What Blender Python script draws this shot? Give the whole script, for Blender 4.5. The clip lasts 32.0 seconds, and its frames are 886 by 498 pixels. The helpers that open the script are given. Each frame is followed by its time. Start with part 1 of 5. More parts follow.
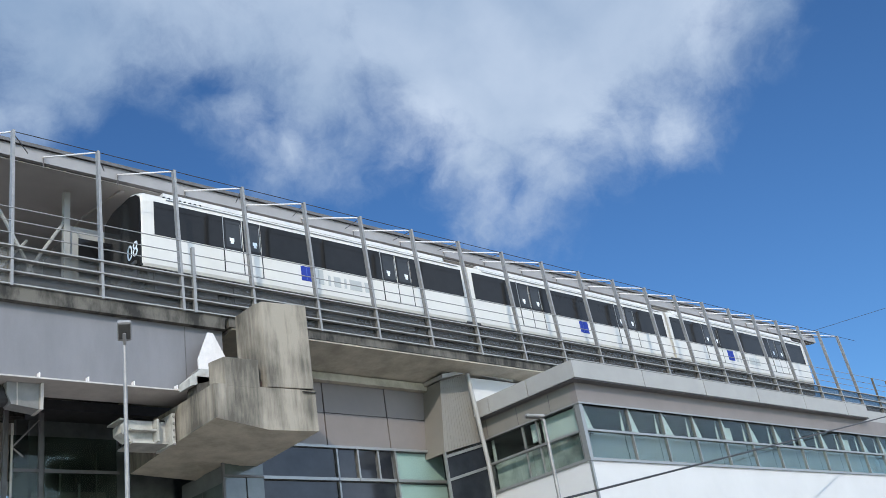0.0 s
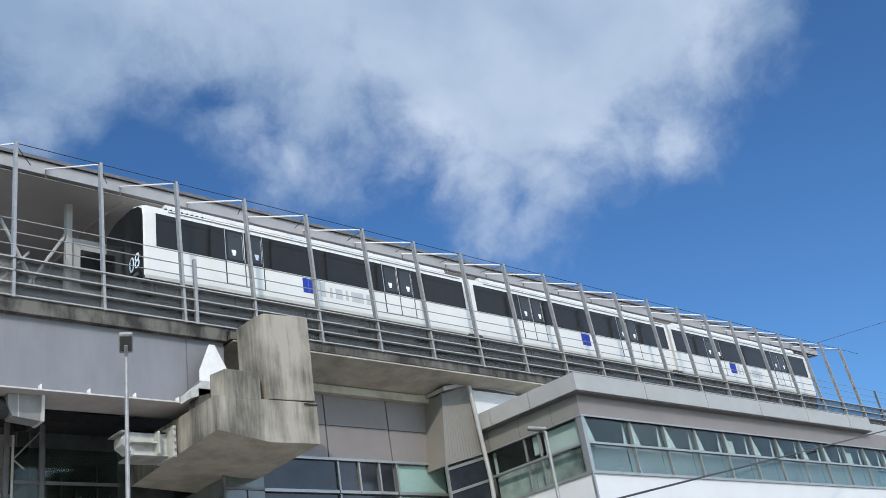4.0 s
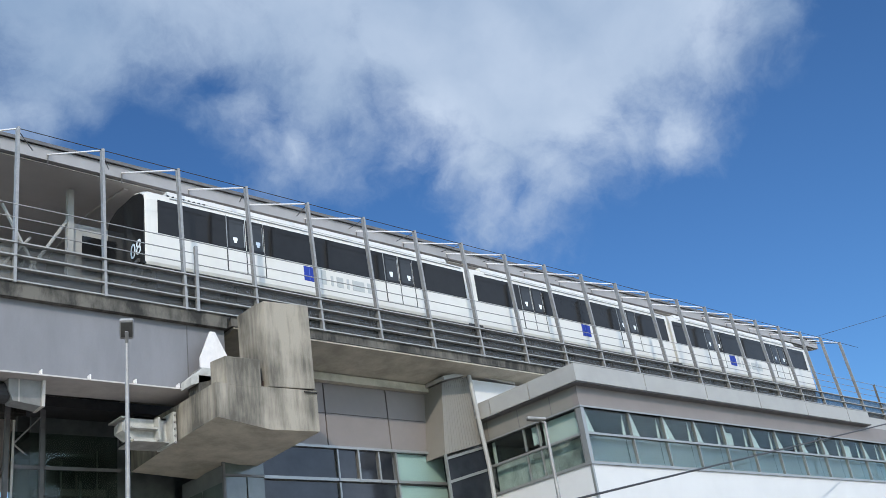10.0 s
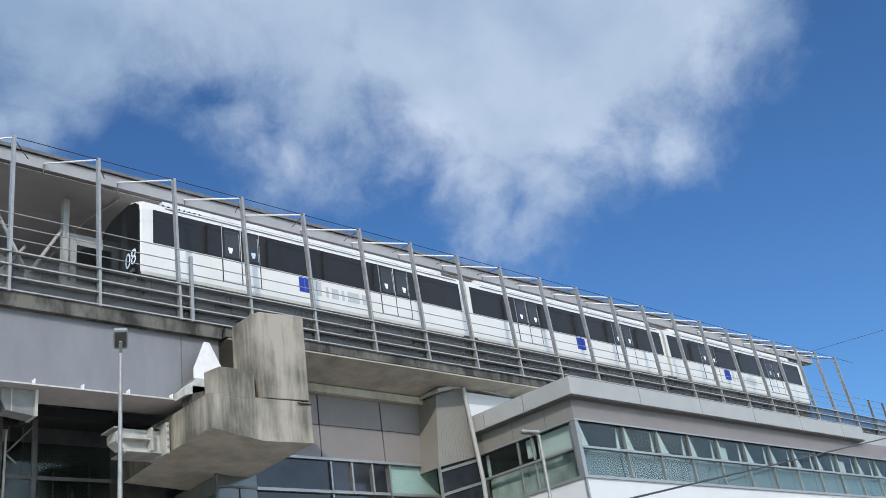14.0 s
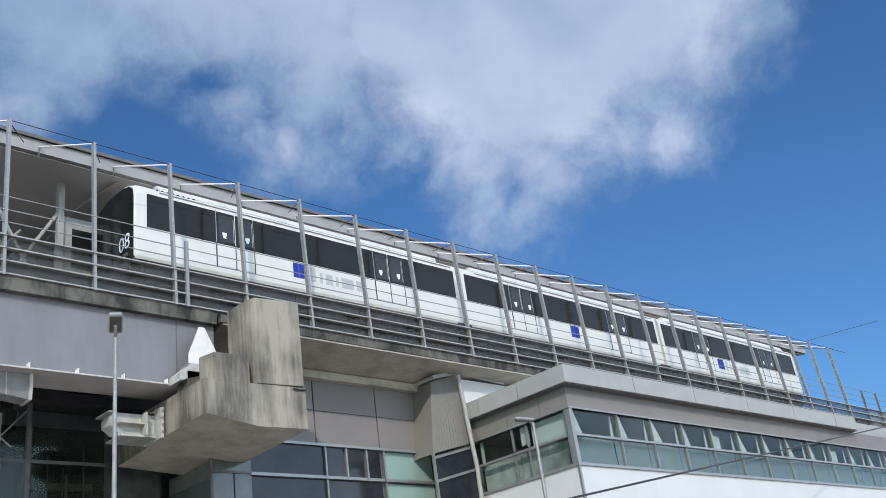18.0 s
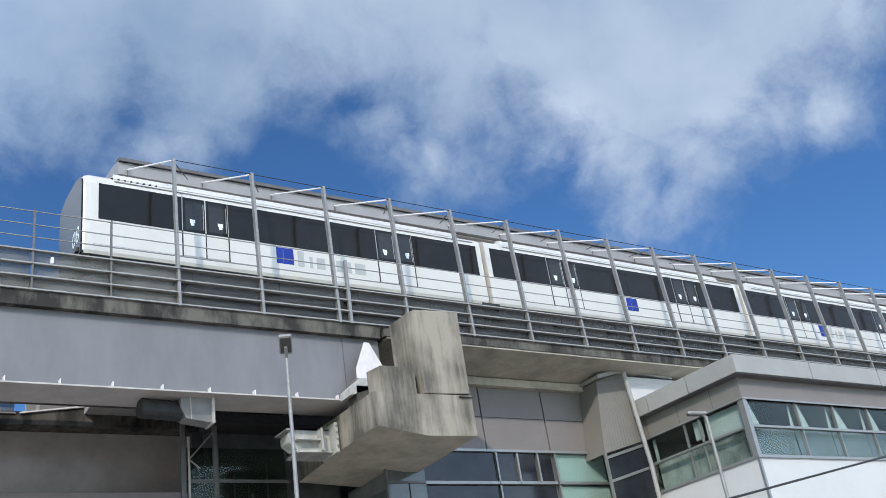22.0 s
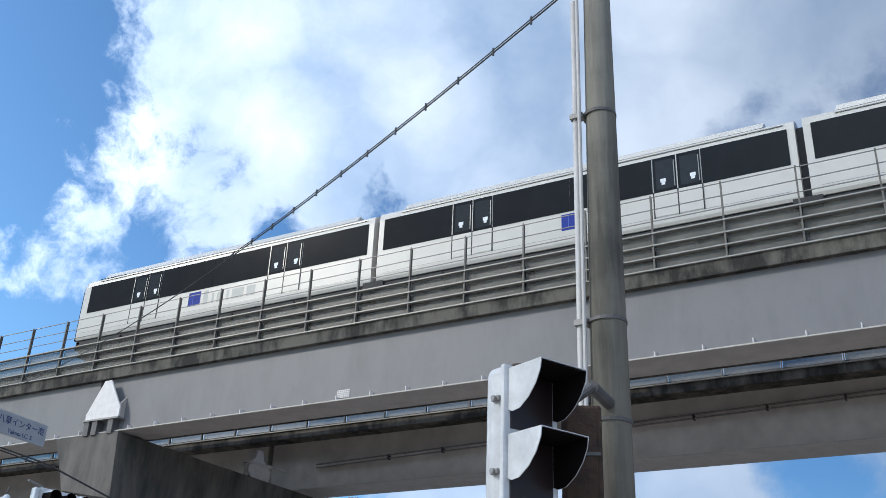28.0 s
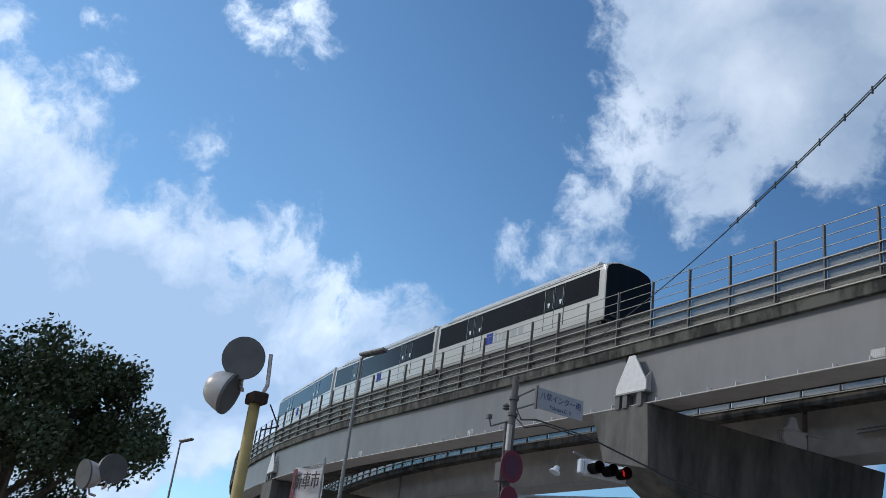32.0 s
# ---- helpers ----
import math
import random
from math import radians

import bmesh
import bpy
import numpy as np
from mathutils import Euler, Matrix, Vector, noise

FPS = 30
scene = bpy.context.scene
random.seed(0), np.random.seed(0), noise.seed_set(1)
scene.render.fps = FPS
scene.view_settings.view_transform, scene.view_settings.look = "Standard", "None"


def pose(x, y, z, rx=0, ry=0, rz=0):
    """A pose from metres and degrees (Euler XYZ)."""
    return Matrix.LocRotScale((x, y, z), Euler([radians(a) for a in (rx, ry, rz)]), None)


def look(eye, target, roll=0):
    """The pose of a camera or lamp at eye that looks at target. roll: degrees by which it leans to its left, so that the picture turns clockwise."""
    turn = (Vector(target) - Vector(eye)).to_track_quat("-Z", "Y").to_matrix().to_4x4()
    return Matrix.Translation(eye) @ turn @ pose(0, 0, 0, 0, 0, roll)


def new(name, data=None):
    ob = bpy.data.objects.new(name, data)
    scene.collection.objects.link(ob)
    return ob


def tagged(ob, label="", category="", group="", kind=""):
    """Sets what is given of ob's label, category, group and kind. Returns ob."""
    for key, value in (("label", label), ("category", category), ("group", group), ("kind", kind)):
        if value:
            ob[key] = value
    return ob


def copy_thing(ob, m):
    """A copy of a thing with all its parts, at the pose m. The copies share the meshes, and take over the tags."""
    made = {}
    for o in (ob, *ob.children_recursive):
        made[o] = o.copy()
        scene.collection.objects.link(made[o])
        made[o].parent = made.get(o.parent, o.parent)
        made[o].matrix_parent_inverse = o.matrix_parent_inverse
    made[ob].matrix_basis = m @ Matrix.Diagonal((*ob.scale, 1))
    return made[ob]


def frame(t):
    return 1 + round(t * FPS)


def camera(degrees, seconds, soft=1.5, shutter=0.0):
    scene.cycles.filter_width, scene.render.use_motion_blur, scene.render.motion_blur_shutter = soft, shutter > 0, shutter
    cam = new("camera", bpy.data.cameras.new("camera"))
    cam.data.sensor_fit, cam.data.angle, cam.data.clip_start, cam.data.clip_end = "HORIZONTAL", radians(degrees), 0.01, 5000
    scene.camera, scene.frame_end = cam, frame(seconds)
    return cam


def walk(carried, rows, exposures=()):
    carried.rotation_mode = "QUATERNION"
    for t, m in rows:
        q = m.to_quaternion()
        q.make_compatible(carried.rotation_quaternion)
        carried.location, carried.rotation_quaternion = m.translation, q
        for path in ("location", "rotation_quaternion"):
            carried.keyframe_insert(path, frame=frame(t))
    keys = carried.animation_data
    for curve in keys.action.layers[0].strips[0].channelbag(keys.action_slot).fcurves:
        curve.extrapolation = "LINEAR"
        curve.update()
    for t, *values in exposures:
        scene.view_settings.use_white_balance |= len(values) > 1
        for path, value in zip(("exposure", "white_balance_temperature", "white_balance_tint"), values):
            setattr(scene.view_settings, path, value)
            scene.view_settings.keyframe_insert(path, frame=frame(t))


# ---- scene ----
cam = camera(48.88, 32.0, soft=0.7)
PATH = [
    (0.0, pose(0, 0, 1.6, 114.67, 8.81, -41.99)),
    (0.5, pose(0, 0, 1.6, 114.78, 8.87, -41.86)),
    (1.0, pose(0, 0, 1.6, 114.89, 8.93, -41.80)),
    (1.5, pose(0, 0, 1.6, 115.06, 8.86, -41.91)),
    (2.0, pose(0, 0, 1.6, 115.17, 8.71, -42.00)),
    (2.5, pose(0, 0, 1.6, 115.22, 8.68, -42.05)),
    (3.0, pose(0, 0, 1.6, 115.32, 8.68, -41.99)),
    (3.5, pose(0, 0, 1.6, 115.41, 8.80, -41.84)),
    (5.5, pose(0, 0, 1.6, 115.31, 8.21, -42.35)),
    (6.0, pose(0, 0, 1.6, 115.36, 8.21, -42.34)),
    (6.5, pose(0, 0, 1.6, 115.36, 8.31, -42.36)),
    (7.0, pose(0, 0, 1.6, 115.25, 8.48, -42.37)),
    (7.5, pose(0, 0, 1.6, 115.23, 8.48, -42.27)),
    (8.0, pose(0, 0, 1.6, 115.15, 8.56, -42.12)),
    (8.5, pose(0, 0, 1.6, 115.10, 8.50, -41.74)),
    (9.0, pose(0, 0, 1.6, 114.93, 8.31, -41.79)),
    (9.5, pose(0, 0, 1.6, 114.84, 8.11, -41.99)),
    (10.0, pose(0, 0, 1.6, 114.75, 8.15, -42.10)),
    (10.5, pose(0, 0, 1.6, 114.67, 8.19, -42.12)),
    (11.0, pose(0, 0, 1.6, 114.69, 8.13, -42.07)),
    (11.5, pose(0, 0, 1.6, 114.79, 7.94, -42.23)),
    (12.0, pose(0, 0, 1.6, 114.99, 7.90, -42.42)),
    (12.5, pose(0, 0, 1.6, 115.35, 8.08, -42.37)),
    (13.0, pose(0, 0, 1.6, 115.46, 8.04, -42.35)),
    (13.5, pose(0, 0, 1.6, 115.49, 7.96, -42.42)),
    (15.5, pose(0, 0, 1.6, 114.74, 7.56, -42.81)),
    (16.0, pose(0, 0, 1.6, 114.58, 7.59, -42.87)),
    (16.5, pose(0, 0, 1.6, 114.41, 7.65, -42.90)),
    (17.0, pose(0, 0, 1.6, 114.36, 7.66, -42.90)),
    (17.5, pose(0, 0, 1.6, 114.43, 7.57, -42.91)),
    (18.0, pose(0, 0, 1.6, 114.59, 7.52, -42.97)),
    (18.5, pose(0, 0, 1.6, 114.68, 7.39, -43.16)),
    (19.0, pose(0, 0, 1.6, 114.75, 7.17, -43.38)),
    (19.5, pose(0, 0, 1.6, 114.92, 7.76, -42.78)),
    (20.0, pose(0, 0, 1.6, 115.13, 8.24, -41.44)),
    (20.5, pose(0, 0, 1.6, 115.30, 8.77, -39.99)),
    (21.0, pose(0, 0, 1.6, 115.54, 8.61, -38.41)),
    (21.5, pose(0, 0, 1.6, 115.80, 8.26, -35.85)),
    (22.0, pose(0, 0, 1.6, 116.22, 8.10, -32.65)),
    (22.5, pose(0, 0, 1.6, 116.63, 7.75, -28.72)),
    (23.0, pose(0, 0, 1.6, 116.83, 7.46, -26.10)),
    (23.5, pose(0, 0, 1.6, 117.27, 6.57, -21.29)),
    (24.0, pose(0, 0, 1.6, 117.91, 5.30, -14.46)),
    (24.5, pose(0, 0, 1.6, 118.39, 4.34, -9.21)),
    (26.5, pose(0.114, 0.028, 1.6, 118.25, 0.14, 13.99)),
    (27.0, pose(0.090, 0.033, 1.6, 116.26, -0.57, 20.14)),
    (27.5, pose(0.041, 0.019, 1.6, 115.93, -1.44, 25.09)),
    (28.0, pose(0.017, 0.010, 1.6, 115.86, -2.24, 29.36)),
    (28.5, pose(0, 0, 1.6, 115.66, -2.96, 33.57)),
    (29.0, pose(0, 0, 1.6, 115.07, -3.23, 38.18)),
    (29.5, pose(0, 0, 1.6, 114.45, -3.46, 41.87)),
    (30.0, pose(0, 0, 1.6, 113.87, -3.92, 44.48)),
    (30.5, pose(0, 0, 1.6, 113.43, -4.49, 46.82)),
    (31.0, pose(0, 0, 1.6, 112.96, -5.32, 49.98)),
    (31.5, pose(0, 0, 1.6, 112.18, -5.96, 54.39)),
    (32.0, pose(0, 0, 1.6, 111.68, -7.05, 59.00)),
]
EXPOSURES = [(0.0, -0.64), (22.0, -0.66), (23.0, -0.68), (24.5, -0.58), (26.5, -0.8), (28.0, -1.17), (30.0, -1.55), (31.0, -1.7), (32.0, -1.84)]
walk(cam, PATH, EXPOSURES)

# ---- sky and sun ----
SUN = Vector((-0.597, -0.628, 0.51)).normalized()
sun = new("sun", bpy.data.lights.new("sun", "SUN"))
sun.data.energy, sun.data.angle, sun.data.color = 4.0, radians(0.6), (1.0, 0.94, 0.84)
sun.matrix_world = look((0, 0, 60), Vector((0, 0, 60)) - SUN)


def heading(az, el):
    """A direction from degrees to the side of +y and above the horizon."""
    a, e = radians(az), radians(el)
    return (math.sin(a) * math.cos(e), math.cos(a) * math.cos(e), math.sin(e))


def build_sky():
    w = bpy.data.worlds.new("sky")
    scene.world = w
    w.use_nodes = True
    nt = w.node_tree
    nt.nodes.clear()

    def node(kind, op="", **values):
        n = nt.nodes.new(kind)
        if op:
            n.operation = op
        for k, v in values.items():
            n.inputs[k].default_value = v
        return n

    def link(a, b):
        nt.links.new(a, b)

    def math_node(op, a, b):
        n = node("ShaderNodeMath", op)
        for k, v in enumerate((a, b)):
            if isinstance(v, (int, float)):
                n.inputs[k].default_value = v
            else:
                link(v, n.inputs[k])
        return n.outputs[0]

    sky = node("ShaderNodeTexSky")
    sky.sky_type = "NISHITA"
    sky.sun_disc = False
    sky.sun_elevation = math.asin(SUN.z)
    sky.sun_rotation = math.atan2(SUN.x, SUN.y)
    sky.air_density, sky.dust_density, sky.ozone_density = 1.0, 0.6, 1.6
    coord = node("ShaderNodeTexCoord").outputs["Generated"]
    warp = node("ShaderNodeTexNoise", Scale=6.0, Detail=8.0, Roughness=0.55)
    link(coord, warp.inputs["Vector"])
    warped = node("ShaderNodeVectorMath", "MULTIPLY_ADD")
    link(warp.outputs["Color"], warped.inputs[0])
    warped.inputs[1].default_value = (0.09, 0.09, 0.09)
    link(coord, warped.inputs[2])
    fine = node("ShaderNodeTexNoise", Scale=13.0, Detail=12.0, Roughness=0.64)
    link(warped.outputs[0], fine.inputs["Vector"])
    # cloud masses as side angle, height and radius
    station_cloud = [(21.8, 38.1, 0.107), (30.2, 42.2, 0.13), (40, 40.8, 0.13), (49.8, 39.1, 0.165), (60.4, 38.3, 0.165), (66.8, 35.1, 0.078), (68.8, 32.5, 0.049), (64.7, 32.5, 0.069), (54.4, 33.4, 0.116), (62, 29, 0.049), (58.8, 29.5, 0.055), (46.4, 33.1, 0.087), (39.5, 34.5, 0.081), (34, 34, 0.055), (35.4, 32.3, 0.042), (41, 31.6, 0.049), (45.5, 30.6, 0.046), (49.6, 29.6, 0.075), (53.4, 27.9, 0.058), (49.7, 26.6, 0.052), (52.1, 25.3, 0.04), (40.7, 29.3, 0.029), (35.5, 29.9, 0.029), (20.6, 35, 0.052), (43.5, 30.2, 0.036), (41.9, 32.2, 0.046), (55.8, 29.8, 0.07), (51.2, 35, 0.151), (26.6, 37.2, 0.055), (23.7, 34.9, 0.035)]
    grey_cloud = [(-14.8, 39.5, 0.158), (-6, 39.7, 0.14), (3, 40.1, 0.146), (11.5, 40.5, 0.14), (20, 40.3, 0.117), (26.5, 40.8, 0.105), (34.7, 38.5, 0.088), (40.3, 36.4, 0.088), (41.4, 33.1, 0.059), (37.2, 32, 0.056), (39.7, 31.2, 0.056), (18.6, 33.1, 0.049), (21.1, 33.6, 0.053), (8.9, 35.3, 0.065), (0.9, 35.6, 0.076), (-6.8, 34.9, 0.076), (-15.1, 33.3, 0.076), (-15.9, 30.1, 0.082), (-4.8, 33.1, 0.056), (-15, 28.4, 0.07), (-18.5, 30.3, 0.087)]
    pier_cloud = [(-44.3, 36.4, 0.087), (-48, 33.3, 0.049), (-50.5, 31.1, 0.044), (-51.2, 29.2, 0.023), (-46.1, 29.8, 0.041), (-41.4, 33.6, 0.093), (-32.8, 36.3, 0.122), (-22.6, 34.8, 0.139), (-38.5, 29.4, 0.064), (-43.7, 27.6, 0.044), (-47.7, 26.9, 0.015), (-31.9, 30.6, 0.07), (-51.5, 24.4, 0.02), (-52.7, 22.1, 0.009), (-50.8, 22.6, 0.013)]
    west_bank = [(-89, 21.2, 0.071), (-86.2, 22.2, 0.045), (-86.4, 18.8, 0.091), (-83.5, 20.9, 0.042), (-86.8, 14, 0.138), (-81.5, 17.2, 0.08), (-80.5, 19.4, 0.036), (-77.3, 17.5, 0.059), (-77.2, 12.9, 0.114), (-73.1, 16.8, 0.048), (-74.4, 19.7, 0.026), (-72.3, 18.8, 0.027), (-69.3, 16.3, 0.039), (-66.1, 15.8, 0.042), (-62.8, 15.9, 0.032), (-68.5, 12.1, 0.08), (-85.1, 7.9, 0.155)]
    puffs = [(-79.1, 24.9, 0.004), (-77.7, 25.7, 0.001), (-86.6, 26, 0.006), (-87.9, 25.1, 0.001), (-83.6, 27.1, -0.003), (-76.1, 33.3, 0.002), (-74.7, 33.2, -0.002), (-72.6, 33.8, 0), (-72.5, 32.6, -0.003), (-90.5, 28.3, 0.005), (-85.6, 30.3, -0.002), (-57.5, 22.3, -0.006), (-61, 19.8, -0.005)]
    # masses behind the viewer are unseen, added to grey the fill light
    around = [(-20, 12, 0.16), (0, 17, 0.13), (-14, 18, 0.09), (22, 15, 0.1), (-28, 16, 0.12), (-42, 13, 0.09), (24, 46, 0.2), (42, 47, 0.22), (58, 43, 0.15), (-30, 44, 0.22), (-5, 45, 0.2), (110, 35, 0.4), (160, 30, 0.4), (20, 75, 0.35), (-165, 18, 0.25), (135, 18, 0.4), (-135, 28, 0.42), (180, 38, 0.5), (95, 14, 0.3), (150, 55, 0.4), (-150, 62, 0.35), (-112, 42, 0.25)]
    sunlit = [(46.4, 31.1, 0.075), (34.7, 33.1, 0.052), (62.1, 28, 0.035), (66.4, 33, 0.041), (50.2, 26.9, 0.041), (-16.5, 33.4, 0.099), (-4.8, 33.7, 0.041), (20.6, 33, 0.035), (37.1, 31.7, 0.046), (-16.3, 39.8, 0.093), (-44.4, 37, 0.064), (-50.4, 30.8, 0.064), (-41.7, 32.3, 0.07), (-51.1, 24.3, 0.026), (-31.7, 34.4, 0.07), (-88.3, 23.2, 0.064), (-84.4, 21.6, 0.046), (-80.5, 20, 0.044), (-74.6, 19, 0.041), (-67.9, 16.4, 0.058), (-77.6, 18.6, 0.041), (-79.2, 24.9, 0.023), (-86.9, 25.7, 0.026), (-74.4, 33.2, 0.041), (-15.5, 29.5, 0.075)]
    bases = [(-85.4, 14.7, 0.075), (-80.1, 14.4, 0.064), (-82.8, 10.6, 0.11), (-75.7, 12, 0.087)]
    gaps = [(-11, 33.8, 0.02), (31.7, 35.4, 0.026), (17.1, 34.6, 0.014), (27.3, 32, 0.041), (6.8, 33.7, 0.015), (-10.2, 33.9, 0.024), (-47.7, 22.5, 0.023), (-53.3, 33.5, 0.017), (-35.2, 29.3, 0.015), (-44.9, 28.6, 0.013)]

    def nearest(masses, unit):
        """How deep a direction lies inside the nearest mass, in units of its rim."""
        total = None
        for az, el, r in masses:
            d = node("ShaderNodeVectorMath", "DISTANCE")
            link(warped.outputs[0], d.inputs[0])
            d.inputs[1].default_value = Vector(heading(az, el)) + Vector((0.045, 0.045, 0.045))
            v = math_node("SUBTRACT", r, d.outputs["Value"])
            total = v if total is None else math_node("MAXIMUM", total, v)
        return math_node("DIVIDE", total, unit)

    # the air is hazier towards the sun's side and low down
    side = node("ShaderNodeVectorMath", "DOT_PRODUCT")
    link(coord, side.inputs[0])
    side.inputs[1].default_value = (-0.66, -0.69, -0.3)
    hazy = node("ShaderNodeMapRange")
    link(side.outputs["Value"], hazy.inputs["Value"])
    hazy.inputs["From Min"].default_value, hazy.inputs["From Max"].default_value = -0.85, 0.2
    mass = math_node("MINIMUM", nearest(station_cloud + grey_cloud + pier_cloud + west_bank + puffs + around, 0.06), 1.8)
    hole = math_node("MAXIMUM", nearest(gaps, 0.035), 0.0)
    body = math_node("SUBTRACT", mass, math_node("MULTIPLY", hole, 0.8))
    rough = node("ShaderNodeMapRange")
    link(hazy.outputs[0], rough.inputs["Value"])
    rough.inputs["From Min"].default_value, rough.inputs["From Max"].default_value = 0.1, 0.5
    rough.inputs["To Min"].default_value, rough.inputs["To Max"].default_value = 2.3, 3.2
    grain = math_node("MULTIPLY", math_node("SUBTRACT", fine.outputs["Fac"], 0.5), rough.outputs[0])
    wisps = node("ShaderNodeTexNoise", Scale=4.0, Detail=6.0, Roughness=0.6)
    link(warped.outputs[0], wisps.inputs["Vector"])
    body = math_node("ADD", body, math_node("MULTIPLY", math_node("SUBTRACT", wisps.outputs["Fac"], 0.5), 1.0))
    dense = math_node("ADD", body, grain)
    rim = node("ShaderNodeMapRange")
    link(hazy.outputs[0], rim.inputs["Value"])
    rim.inputs["From Min"].default_value, rim.inputs["From Max"].default_value = 0.1, 0.45
    rim.inputs["To Min"].default_value, rim.inputs["To Max"].default_value = 1.35, 0.22
    cover = node("ShaderNodeMapRange")
    cover.interpolation_type = "SMOOTHSTEP"
    link(dense, cover.inputs["Value"])
    cover.inputs["From Min"].default_value = -0.45
    link(rim.outputs[0], cover.inputs["From Max"])
    cover.inputs["To Max"].default_value = 0.95
    shade_noise = node("ShaderNodeTexNoise", Scale=4.5, Detail=8.0, Roughness=0.5)
    link(warped.outputs[0], shade_noise.inputs["Vector"])
    lit = math_node("MULTIPLY", math_node("MINIMUM", math_node("MAXIMUM", nearest(sunlit, 0.05), 0.0), 1.0), 0.24)
    base = math_node("MULTIPLY", math_node("MINIMUM", math_node("MAXIMUM", nearest(bases, 0.06), 0.0), 1.0), 0.17)
    tone = node("ShaderNodeValToRGB")
    billow = math_node("MULTIPLY", math_node("MULTIPLY", math_node("SUBTRACT", fine.outputs["Fac"], 0.5), hazy.outputs[0]), 0.9)
    link(math_node("ADD", math_node("ADD", shade_noise.outputs["Fac"], billow), math_node("SUBTRACT", lit, base)), tone.inputs["Fac"])
    tone.color_ramp.elements[0].position, tone.color_ramp.elements[0].color = 0.34, (0.32, 0.455, 0.67, 1)
    tone.color_ramp.elements[1].position, tone.color_ramp.elements[1].color = 0.8, (0.70, 0.82, 1.0, 1)
    deep = node("ShaderNodeVectorMath", "MULTIPLY")
    link(sky.outputs[0], deep.inputs[0])
    tint = node("ShaderNodeMix")
    tint.data_type = "VECTOR"
    link(hazy.outputs[0], tint.inputs["Factor"])
    tint.inputs[4].default_value, tint.inputs[5].default_value = (0.72, 1.25, 1.85), (0.93, 1.32, 1.54)
    link(tint.outputs[1], deep.inputs[1])
    blue = node("ShaderNodeBackground")
    link(deep.outputs[0], blue.inputs["Color"])
    # clouds on the sun's side of the sky are brighter
    glow = node("ShaderNodeMapRange")
    link(hazy.outputs[0], glow.inputs["Value"])
    glow.inputs["To Min"].default_value, glow.inputs["To Max"].default_value = 1.42, 4.6
    haze = node("ShaderNodeMapRange")
    link(hazy.outputs[0], haze.inputs["Value"])
    haze.inputs["To Min"].default_value, haze.inputs["To Max"].default_value = 0.104, 0.38
    link(haze.outputs[0], blue.inputs["Strength"])
    white = node("ShaderNodeBackground")
    link(tone.outputs[0], white.inputs["Color"])
    # the added, unseen cloud round the sun is greyed to hold down fill
    thick = node("ShaderNodeMapRange")
    link(side.outputs["Value"], thick.inputs["Value"])
    thick.inputs["From Min"].default_value, thick.inputs["From Max"].default_value = 0.52, 0.8
    thick.inputs["To Min"].default_value, thick.inputs["To Max"].default_value = 1.0, 0.3
    link(math_node("MULTIPLY", glow.outputs[0], thick.outputs[0]), white.inputs["Strength"])
    mix = node("ShaderNodeMixShader")
    link(cover.outputs[0], mix.inputs[0])
    link(blue.outputs[0], mix.inputs[1])
    link(white.outputs[0], mix.inputs[2])
    out = node("ShaderNodeOutputWorld")
    link(mix.outputs[0], out.inputs["Surface"])


build_sky()


